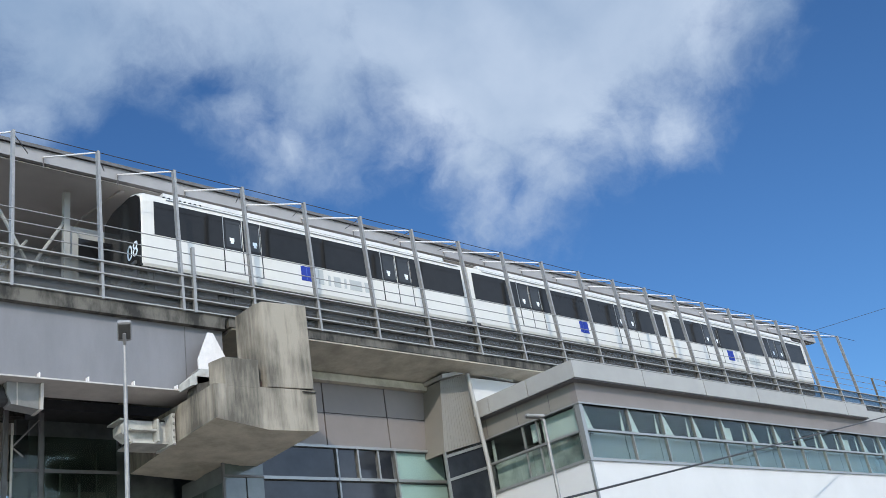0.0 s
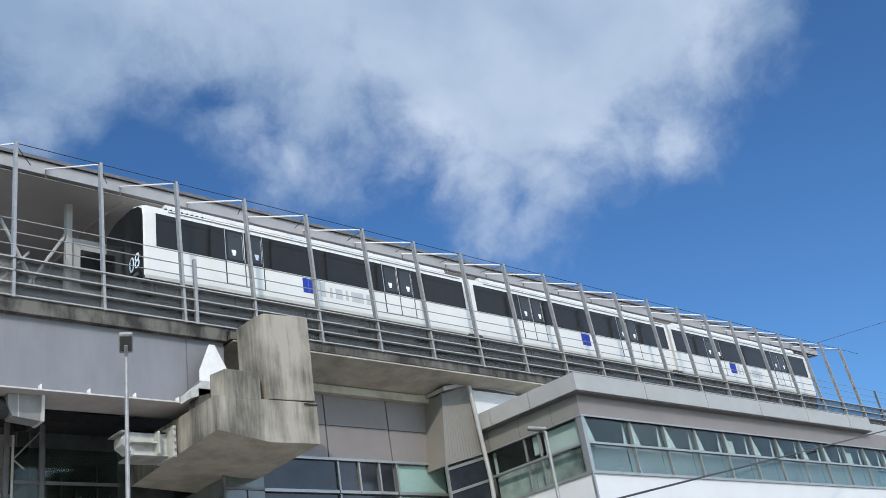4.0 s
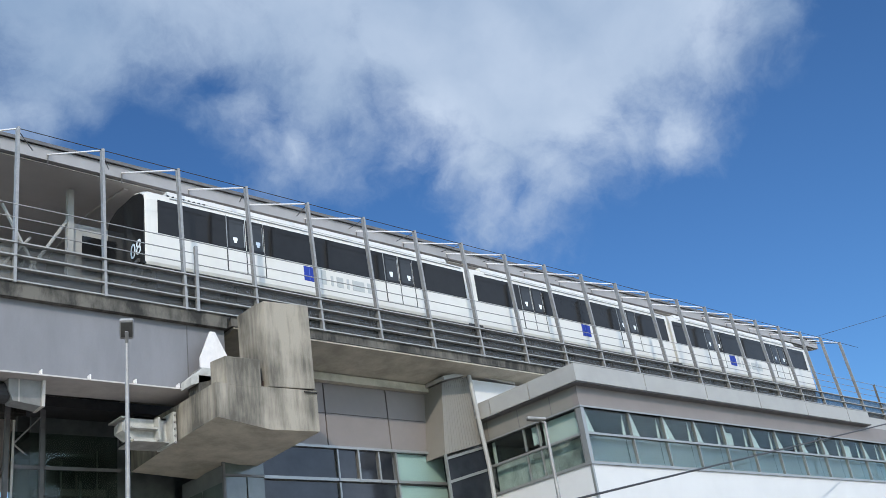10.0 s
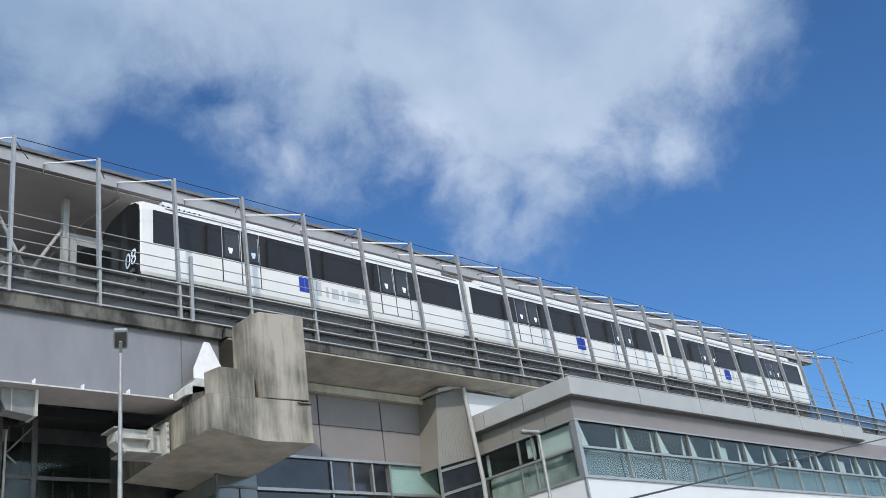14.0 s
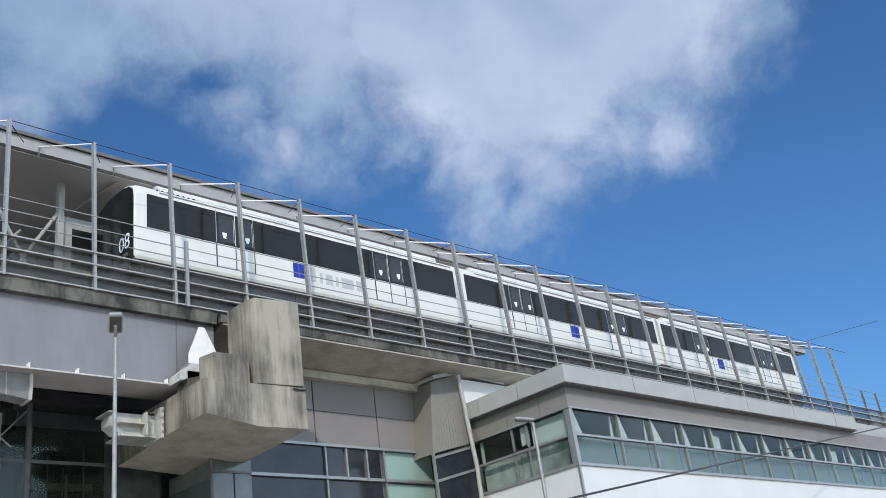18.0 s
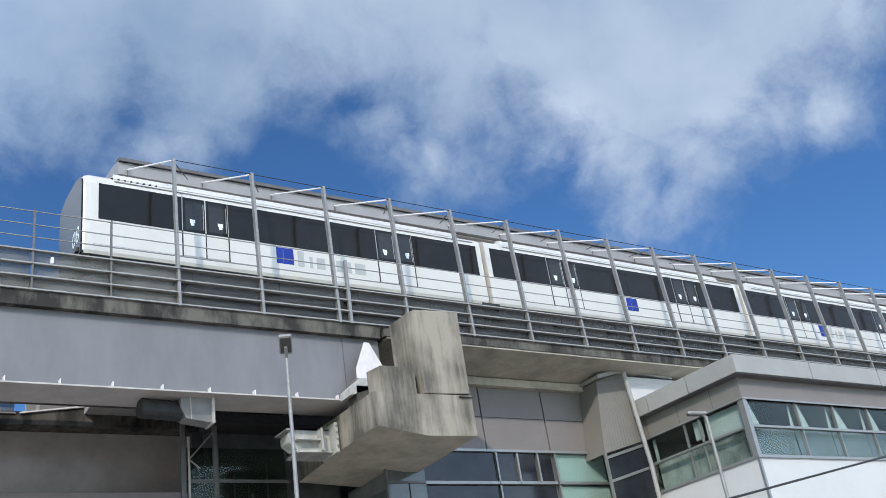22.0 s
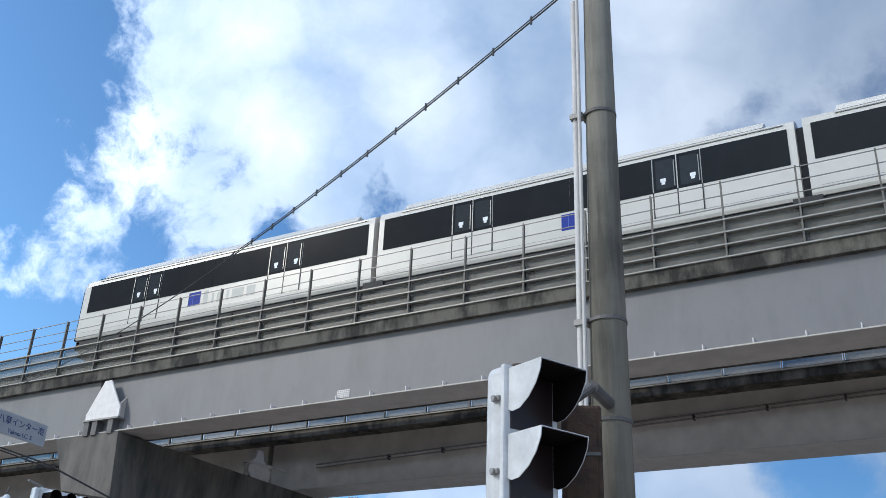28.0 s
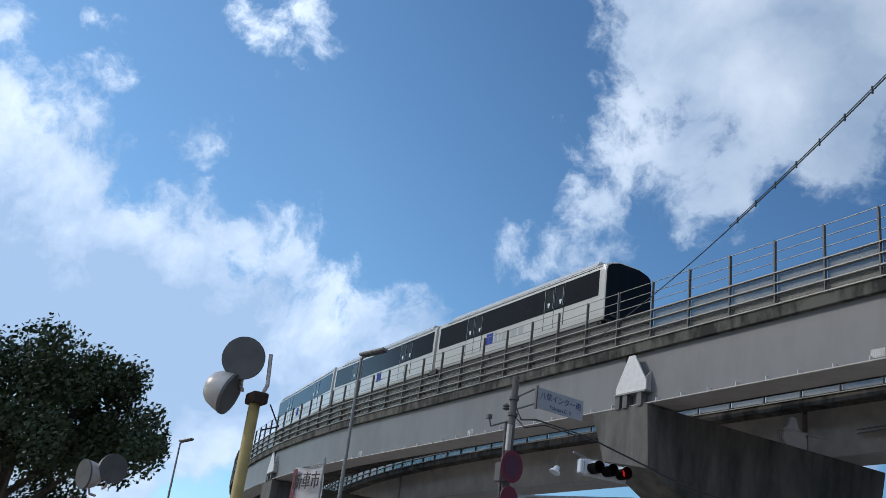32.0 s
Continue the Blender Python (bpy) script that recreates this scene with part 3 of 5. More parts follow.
def railing_bay(length, tall):
    """One bay of the barrier, from its post towards +x; its origin is at the post's foot on the deck edge."""
    e = empty("barrier_bay", "tall steel screen bay with grey panels and rails" if tall else "steel railing bay with grey panels on the deck edge", "railing",
              group="station screen bays" if tall else "railing bays")
    z0 = 13.05
    ledge = finish(boxed(0, length, -0.06, 0.08, -0.02, 0.02), "ledge", LEDGE)
    for z in LEDGES:
        part("ledge", ledge, None, e, at=Matrix.Translation((0, 0, z - z0)))
    panel = finish(boxed(0.03, length - 0.03, 0.09, 0.12, 0.02, 0.36), "panel", SCREEN if tall else PANEL)
    for z in LEDGES[:3]:
        part("panel", panel, None, e, at=Matrix.Translation((0, 0, z - z0)))
    rail = finish(tubes([((0, 0, 0), (length, 0, 0))], 0.018, 6), "rail", GALV)
    for z in THIN:
        part("rail", rail, None, e, at=Matrix.Translation((0, 0.03, z - z0)))
    bracket = finish(prism(bmesh.new(), [(-0.012, -0.05, 0.0), (-0.012, 0.10, 0.0), (-0.012, 0.10, 0.24)], (0.024, 0, 0)), "bracket", GALV)
    for z in LEDGES[:3]:
        part("bracket", bracket, None, e, at=Matrix.Translation((0, -0.02, z - z0)))
    if tall:
        bm = prism(bmesh.new(), [(-0.04, -0.08, -0.05), (0.04, -0.08, -0.05), (0.04, 0.08, -0.05), (-0.04, 0.08, -0.05)], (0, 0.22, 4.92))
        part("post", bm, GALV, e)
        part("strut", tubes([((0, 0.22, 4.84), (-0.55, 2.97, 6.0))], 0.03, 6), WHITE_STEEL, e)
        part("brace", tubes([((0, 0.22, 4.8), (1.35, 2.7, 5.85)), ((-0.55, 2.95, 5.98), (-0.55, 2.95, 5.6))], 0.016, 5), DARKTRIM, e)
        part("cable", tubes([((0, 0.2, 4.84), (length, 0.2, 4.84))], 0.014, 5), CABLE, e)
    else:
        part("post", box(boxed(-0.024, 0.024, -0.04, -0.026, -0.05, 2.32), -0.008, 0.008, -0.026, 0.085, -0.05, 2.3), POSTSTEEL, e)
    return e


def build_railings():
    first = railing_bay(2.0, False)
    for k in range(0, 72):
        d = -6.72 + 2.0 * k
        m = line_pose(d, 24.03, 13.05)
        if k == 0:
            first.matrix_basis = m
        else:
            copy_thing(first, m)
    screen = railing_bay(2.49, True)
    screen.matrix_basis = pose(8.59, 24.03, 13.05)
    for k in range(1, 21):
        copy_thing(screen, pose(8.59 + 2.49 * k, 24.03, 13.05))
    for k in range(12):
        copy_thing(first, pose(60.9 + 2.0 * k, 24.03, 13.05))
    for k in range(0, 62):
        copy_thing(first, line_pose(-4.28 + 2.035 * k, 33.5, 12.96))


build_railings()


# ---- piers ----
def restrainer(m, w=0.62, shoulder=0.62, top=1.75):
    """The white five-sided steel plate box that holds the girder's end on the pier."""
    e = empty("girder_restrainer", "white steel restrainer plate beside the girder on the pier", "bracket", m, "restrainers")
    outline = [(-w, 0, 0.18), (w, 0, 0.18), (w, 0, shoulder), (w * 0.18, 0, top), (-w * 0.2, 0, top), (-w, 0, shoulder * 0.75)]
    part("plate", prism(bmesh.new(), outline, (0, 0.06, 0)), WHITE_STEEL, e)
    part("gusset", prism(bmesh.new(), [(w - 0.1, 0.06, 0.2), (w - 0.1, 0.5, 0.2), (w - 0.1, 0.5, 1.2), (w - 0.1, 0.06, 0.7)], (0.05, 0, 0)), FLANGE, e)
    part("base_plate", boxed(-w - 0.05, w + 0.05, -0.05, 0.55, 0.12, 0.18), GALV, e)
    foot = finish(boxed(-0.13, 0.13, -0.01, 0.45, -0.4, 0.12), "bearing", DARKTRIM)
    for x in (-w * 0.85, -w * 0.35, w * 0.6):
        part("bearing", foot, None, e, at=Matrix.Translation((x, 0, 0)))
    return e


def crosshead_pier(d):
    """A hammerhead pier across both tracks."""
    p, a = on_line(d, 24.0)
    e = empty("guideway_pier", "stained grey concrete hammerhead pier under the guideway", "pier", Matrix.Translation(p) @ Matrix.Rotation(a, 4, "Z"), "guideway piers", "structure")
    bm = bmesh.new()
    near = [(-1.7, 0, 10.5), (1.5, 0, 10.5), (1.68, 0, 8.1), (-0.85, 0, 8.55)]
    mid = [(-1.55, 5.0, 10.45), (1.55, 5.0, 10.45), (1.35, 5.0, 6.2), (-1.35, 5.0, 6.2)]
    far = [(-1.55, 8.5, 10.45), (1.55, 8.5, 10.45), (1.35, 8.5, 6.2), (-1.35, 8.5, 6.2)]
    end = [(-1.55, 13.5, 10.45), (1.55, 13.5, 10.45), (1.1, 13.5, 8.1), (-1.1, 13.5, 8.1)]
    rings = [[bm.verts.new(v) for v in ring] for ring in (near, mid, far, end)]
    for lo, hi in zip(rings, rings[1:]):
        for k in range(4):
            bm.faces.new((lo[k], lo[(k + 1) % 4], hi[(k + 1) % 4], hi[k]))
    bm.faces.new(rings[0])
    bm.faces.new(list(reversed(rings[-1])))
    part("crosshead", bm, PIERC, e)
    part("column", boxed(-1.3, 1.3, 5.2, 8.3, -0.2, 6.3, 0.1), PIERC, e)
    r = restrainer(Matrix.Translation(p) @ Matrix.Rotation(a, 4, "Z") @ Matrix.Translation((0.58, -0.06, 10.86)), 0.85, 0.55, 1.63)
    return e


crosshead_pier(28.75)


def bearing_stop():
    e = empty("bearing_stop", "white steel stop with a curved pipe collar on the pier head", "bracket", pose(-27.45, 31.95, 10.45))
    part("plate", prism(bmesh.new(), [(0, -0.75, 0), (0, 0.75, 0), (0, 0.8, 0.5), (0, 0.3, 0.85), (0, 0.15, 1.25), (0, -0.15, 1.25), (0, -0.3, 0.85), (0, -0.8, 0.5)], (0.12, 0, 0)), WHITE_STEEL, e)
    part("shelf", boxed(-0.2, 0.2, -0.7, 0.7, 0.62, 0.67), WHITE_STEEL, e)
    arc = [(0.15, -0.5 + 0.0, 0.0), (0.15, -0.72, 0.25), (0.15, -0.7, 0.5), (0.15, -0.45, 0.66), (0.15, 0.1, 0.66), (0.15, 0.9, 0.72), (0.15, 1.9, 0.75)]
    part("collar", tubes(list(zip(arc, arc[1:])), 0.05, 8), PIPE, e)


bearing_stop()
crosshead_pier(68.95)
crosshead_pier(110.0)


def worn(bm, off=0.025):
    """Chips the sharp edges of a cast block."""
    bmesh.ops.recalc_face_normals(bm, faces=bm.faces)
    bmesh.ops.bevel(bm, geom=list(bm.edges), offset=off, segments=2, affect="EDGES", profile=0.5)
    return bm


def station_pier():
    e = empty("station_pier", "weathered concrete pier head with stepped blocks beside the platform deck", "pier", kind="structure")
    bm = bmesh.new()
    low = [(13.5, 22.45, 9.28), (15.15, 22.42, 9.02), (16.75, 22.3, 9.03), (16.8, 26.2, 8.9), (16.8, 27.6, 8.85), (13.4, 27.3, 9.0), (13.5, 25.05, 9.2)]
    high = [(x, y, 10.26) for x, y, _ in low]
    lo, hi = [bm.verts.new(v) for v in low], [bm.verts.new(v) for v in high]
    bm.faces.new(hi)
    bm.faces.new(list(reversed(lo)))
    for k in range(len(lo)):
        bm.faces.new((lo[k], lo[(k + 1) % len(lo)], hi[(k + 1) % len(lo)], hi[k]))
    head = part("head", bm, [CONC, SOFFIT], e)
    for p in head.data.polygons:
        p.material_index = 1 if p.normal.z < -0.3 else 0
    part("step_block", worn(prism(bmesh.new(), [(13.84, 22.44, 10.2), (14.95, 22.42, 10.2), (15.0, 23.05, 10.2), (13.7, 23.05, 10.2)], (0, 0, 0.86))), CONC, e)
    part("tall_block", worn(prism(bmesh.new(), [(15.22, 22.42, 10.28), (16.68, 22.24, 10.28), (16.72, 23.85, 10.28), (15.12, 23.75, 10.28), (15.12, 22.75, 10.28)], (0, 0, 2.65))), CONC, e)
    # the dark colour puts the notch's shade in between the blocks
    part("notch_infill", boxed(14.9, 15.3, 22.62, 23.6, 10.19, 10.5), RUST, e, "dark infill that stands for the shaded gap between the blocks")
    part("joint", boxed(16.3, 16.76, 22.26, 22.3, 10.17, 10.2), CONC_EDGE, e)
    part("column", boxed(14.4, 16.7, 28.0, 30.5, -0.2, 8.2), CONC, e)
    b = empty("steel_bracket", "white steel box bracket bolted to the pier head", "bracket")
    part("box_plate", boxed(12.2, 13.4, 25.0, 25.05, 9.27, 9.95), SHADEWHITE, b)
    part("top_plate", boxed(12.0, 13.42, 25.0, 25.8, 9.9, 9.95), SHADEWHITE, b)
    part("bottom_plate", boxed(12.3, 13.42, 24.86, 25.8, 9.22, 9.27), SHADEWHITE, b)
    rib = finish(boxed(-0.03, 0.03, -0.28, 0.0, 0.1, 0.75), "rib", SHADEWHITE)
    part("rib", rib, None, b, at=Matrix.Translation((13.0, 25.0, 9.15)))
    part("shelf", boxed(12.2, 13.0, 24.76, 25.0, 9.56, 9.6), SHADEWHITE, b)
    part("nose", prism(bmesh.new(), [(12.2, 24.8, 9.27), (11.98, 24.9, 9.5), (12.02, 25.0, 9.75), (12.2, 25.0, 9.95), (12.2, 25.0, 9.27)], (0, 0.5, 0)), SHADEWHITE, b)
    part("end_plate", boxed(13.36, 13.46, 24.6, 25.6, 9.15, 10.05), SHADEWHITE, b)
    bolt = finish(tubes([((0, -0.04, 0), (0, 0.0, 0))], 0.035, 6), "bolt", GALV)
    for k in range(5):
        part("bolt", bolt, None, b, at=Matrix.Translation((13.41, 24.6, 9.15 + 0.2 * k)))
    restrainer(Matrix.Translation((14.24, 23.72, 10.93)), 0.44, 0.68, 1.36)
    part("bearing_shelf", prism(bmesh.new(), [(13.36, 23.5, 10.5), (14.25, 23.5, 10.78), (14.25, 23.5, 11.05), (13.75, 23.5, 11.05), (13.36, 23.5, 10.72)], (0, 0.6, 0)), SHADEWHITE, e, "white steel bearing shelf in a shade-dulled tone")
    part("bearing_packer", boxed(13.6, 14.9, 23.5, 24.1, 10.2, 10.81), CONC_EDGE, e)


station_pier()


# ---- the pipe under the far deck ----
def build_pipe():
    p = empty("drain_pipe", "dark twin drain pipe running under the deck", "pipe")
    part("run", tubes([((1.15, 34.17, 12.2), (-26, 34.17, 11.5))], 0.035, 8), CLAD, p)
    part("run", tubes([((1.1, 34.17, 12.05), (-26, 34.17, 11.36))], 0.03, 8), CLAD, p)
    part("elbow", tubes([((1.15, 34.17, 12.0), (1.15, 34.17, 12.7))], 0.06, 8), UNDER, p)
    for k in range(9):
        x = -1.5 - 2.6 * k
        part("hanger", boxed(x, x + 0.06, 34.12, 34.3, 11.98 + 0.0258 * x, 12.2 + 0.0258 * x), UNDER, p)


build_pipe()


# ---- station deck, canopy and platform ----
def build_station():
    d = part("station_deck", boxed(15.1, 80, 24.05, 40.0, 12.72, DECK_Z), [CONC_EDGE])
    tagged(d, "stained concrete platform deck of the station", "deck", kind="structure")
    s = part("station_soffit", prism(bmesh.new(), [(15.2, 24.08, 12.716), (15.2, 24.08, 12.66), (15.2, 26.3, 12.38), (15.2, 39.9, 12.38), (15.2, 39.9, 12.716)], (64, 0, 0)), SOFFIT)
    tagged(s, "beige concrete soffit under the station deck", "soffit", kind="structure")
    w = empty("deck_beam", "beige concrete beam along the station wall", "beam", kind="structure")
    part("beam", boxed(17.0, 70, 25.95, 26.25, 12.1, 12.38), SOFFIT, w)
    roof = empty("station_canopy", "long grey canopy roof over the platform", "canopy", kind="structure")
    top = [(27.0, 18.85), (27.0, 19.3), (27.4, 19.45), (30.5, 19.75), (33.5, 19.6), (36.0, 19.0), (38.0, 17.9), (39.3, 16.2), (39.8, 14.0)]
    low = [(39.6, 14.0), (39.1, 16.1), (37.8, 17.6), (35.9, 18.7), (33.4, 19.25), (30.5, 19.35), (27.6, 18.95), (27.15, 18.85)]
    part("roof_sheet", sweep(top + [(y, z) for y, z in low], -61.5, -7.75), CANOPY, roof)
    part("lining", sweep([(y + 0.02, z - 0.05) for y, z in low] + [(y + 0.02, z - 0.02) for y, z in reversed(low)], -61.4, -7.85), CEILING, roof)
    part("gutter", sweep([(26.9, 19.3), (26.9, 19.42), (27.3, 19.5), (27.3, 19.4)], -61.5, -7.75), DARKTRIM, roof)
    rib = finish(prism(bmesh.new(), [(0, y, z - 0.06) for y, z in low[:-1]] + [(0, y, z - 0.14) for y, z in reversed(low[:-1])], (0.14, 0, 0)), "rib", CEILING)
    for k in range(11):
        part("rib", rib, None, roof, at=Matrix.Translation((8.1 + 5.3 * k, 0, 0)))
    plat = part("platform", boxed(8.5, 62, 28.4, 33.8, DECK_Z, 14.95), PLATFORM)
    tagged(plat, "grey concrete island platform", "platform", kind="structure")
    col = empty("platform_column", "grey steel canopy column on the platform", "column", pose(11.95, 28.6, 14.95), "platform columns")
    part("shaft", boxed(-0.1, 0.1, -0.1, 0.1, 0, 3.95), CLAD_LIGHT, col)
    part("brace", tubes([((-0.1, 0, 2.75), (-1.45, 0, 0.4))], 0.06, 6), CLAD_LIGHT, col)
    for k in range(1, 10):
        copy_thing(col, pose(11.95 + 5.3 * k, 28.6, 14.95))
    door = empty("platform_screen", "white platform screen with a dark window", "screen", pose(12.08, 28.62, 14.95), "platform screens")
    part("frame", boxed(0.0, 2.0, 0, 0.12, 0, 2.75, 0.02), CLAD_LIGHT, door)
    part("pane", boxed(0.3, 1.7, -0.02, -0.004, 0.9, 2.33), GLASSBLACK, door)
    for k in range(1, 9):
        copy_thing(door, pose(12.08 + 5.3 * k, 28.62, 14.95))
    cab = empty("equipment_cabinet", "grey equipment cabinet at the platform end", "cabinet", pose(9.6, 30.5, 14.95))
    part("body", boxed(0, 0.9, 0, 0.6, 0, 1.5, 0.02), CLAD, cab)
    part("door", boxed(0.05, 0.85, -0.02, 0.0, 0.1, 1.4), CLAD_LIGHT, cab)
    br = empty("end_brace", "white diagonal steel brace at the platform end", "brace", pose(9.0, 28.6, 14.95))
    part("diagonal", tubes([((2.3, 0, 0.0), (0.75, 0, 2.9))], 0.06, 6), CLAD_LIGHT, br)
    part("diagonal", tubes([((0.3, 0, 0.0), (1.9, 0.6, 2.2))], 0.05, 6), CLAD_LIGHT, br)
    for x, y, w, h in ((8.9, 31.5, 0.7, 2.4), (10.3, 31.8, 1.2, 2.0), (11.6, 31.6, 0.8, 2.6), (13.0, 32.2, 1.4, 2.1)):
        box_ = empty("platform_machine", "dark machine on the platform", "machine", pose(x, y, 14.95), "platform machines")
        part("body", boxed(0, w, 0, 0.7, 0, h, 0.03), CLAD, box_)
        part("front", boxed(0.06, w - 0.06, -0.02, 0, h * 0.45, h * 0.9), GLASSBLACK, box_)
    short = empty("short_post", "short steel post by the deck joint", "post", pose(13.95, 24.0, 13.05))
    part("post", boxed(-0.05, 0.05, -0.05, 0.05, -0.05, 2.1), GALV, short)


build_station()


# ---- the concourse wall under the deck ----
def build_concourse():
    wall = empty("concourse_wall", "grey panel-clad concourse wall below the station deck", "wall", kind="structure")
    for a, b in ((17.0, 19.95), (20.0, 22.75), (22.8, 25.75)):
        for z0, z1 in ((9.85, 11.0), (11.02, 12.1)):
            part("panel", boxed(a, b, 26.2, 26.3, z0, z1), CLAD, wall)
    part("backing", boxed(16.9, 27, 26.3, 26.5, 0, 12.4), INNER, wall)
    part("sill_band", boxed(16.9, 26.2, 26.1, 26.3, 9.76, 9.85), ALU, wall)
    win = [(17.0, 20.2, 8.75, 9.74), (20.3, 21.1, 8.75, 9.74), (21.2, 22.0, 8.75, 9.74), (22.1, 22.75, 8.75, 9.74), (22.9, 25.3, 8.75, 9.74),
           (17.0, 20.2, 7.2, 8.6), (20.3, 22.75, 7.2, 8.6), (22.9, 25.3, 7.2, 8.6), ]
    for k, (a, b, z0, z1) in enumerate(win):
        wn = empty("concourse_window", "aluminium-framed window of the concourse", "window", group="concourse windows", kind="structure")
        light = k in (4, 7)
        part("pane", boxed(a + 0.03, b - 0.03, 26.2, 26.215, z0, z1), GLASS if light else DUSKGLASS, wn)
        if light:
            part("blind", boxed(a + 0.03, b - 0.03, 26.26, 26.28, z0, z1), BLINDPALE, wn)
        part("frame", boxed(a - 0.04, a + 0.03, 26.14, 26.24, z0, z1 + 0.02), ALU, wn)
        part("sill", boxed(a - 0.04, b + 0.04, 26.12, 26.24, z0 - 0.1, z0), ALU, wn)
    bay = empty("glass_bay", "pale glass bay under the pier head", "window", kind="structure")
    for a, b in ((15.6, 16.35), (16.4, 17.0)):
        part("pane", boxed(a, b, 25.7, 25.72, 5.0, 8.55), SPANDREL, bay)
    part("pane", boxed(15.6, 15.62, 25.75, 27.0, 5.0, 8.4), SPANDREL, bay)
    part("pane", boxed(15.6, 15.62, 27.05, 28.4, 5.0, 8.4), SPANDREL, bay)
    part("backing", boxed(15.68, 17.0, 25.78, 28.4, 4.9, 8.95), INNER, bay)
    part("mullion", boxed(15.54, 15.62, 25.66, 25.74, 5.0, 9.0), DARKTRIM, bay)
    part("transom", boxed(15.6, 17.0, 25.66, 25.72, 8.55, 8.62), DARKTRIM, bay)
    part("head_pane", boxed(15.62, 17.0, 25.7, 25.72, 8.62, 9.0), SPANDREL, bay)
    part("corner_pipe", tubes([((25.8, 24.75, 12.5), (26.12, 24.75, 9.0)), ((26.12, 24.75, 9.0), (26.12, 24.75, 0))], 0.085, 12), CLAD_LIGHT, wall, "pale grey rainwater pipe")
    pod = empty("wall_pod", "grey sloping clad bay between the wing and the deck", "bay", kind="structure")
    bm = prism(bmesh.new(), [(24.75, 25.2, 12.25), (25.95, 25.0, 12.6), (26.4, 25.0, 10.0), (24.4, 25.2, 9.5)], (0, 1.05, 0))
    part("cladding", bm, CLAD_WARM, pod)
    for k in range(14):
        u = (k + 0.5) / 14
        part("rib", tubes([((24.75 + 1.2 * u, 25.195 - 0.2 * u, 12.25 + 0.35 * u), (24.4 + 2.0 * u, 25.195 - 0.2 * u, 9.5 + 0.5 * u))], 0.007, 5), CLAD_WARM, pod)
    part("cap", prism(bmesh.new(), [(24.6, 24.9, 12.25), (25.95, 24.9, 12.6), (28.5, 24.9, 12.45), (28.5, 24.9, 12.6), (25.95, 24.9, 12.75), (24.6, 24.9, 12.4)], (0, 1.2, 0)), CLAD_LIGHT, pod)
    part("white_panel", boxed(26.05, 30.5, 24.93, 25.0, 10.9, 12.42), WALLW, pod)
    part("lower_pane", prism(bmesh.new(), [(24.42, 25.25, 9.4), (26.4, 25.05, 9.95), (26.4, 25.05, 7.0), (24.42, 25.25, 7.0)], (0, 0.02, 0)), DUSKGLASS, pod)
    for z0, z1 in ((9.3, 9.4), (8.45, 8.55)):
        part("transom", prism(bmesh.new(), [(24.42, 25.2, z0), (26.4, 25.0, z0 + 0.5), (26.4, 25.0, z1 + 0.5), (24.42, 25.2, z1)], (0, 0.06, 0)), ALU, pod)
    part("mullion", boxed(24.36, 24.44, 25.14, 25.24, 7.0, 9.5), ALU, pod)


build_concourse()


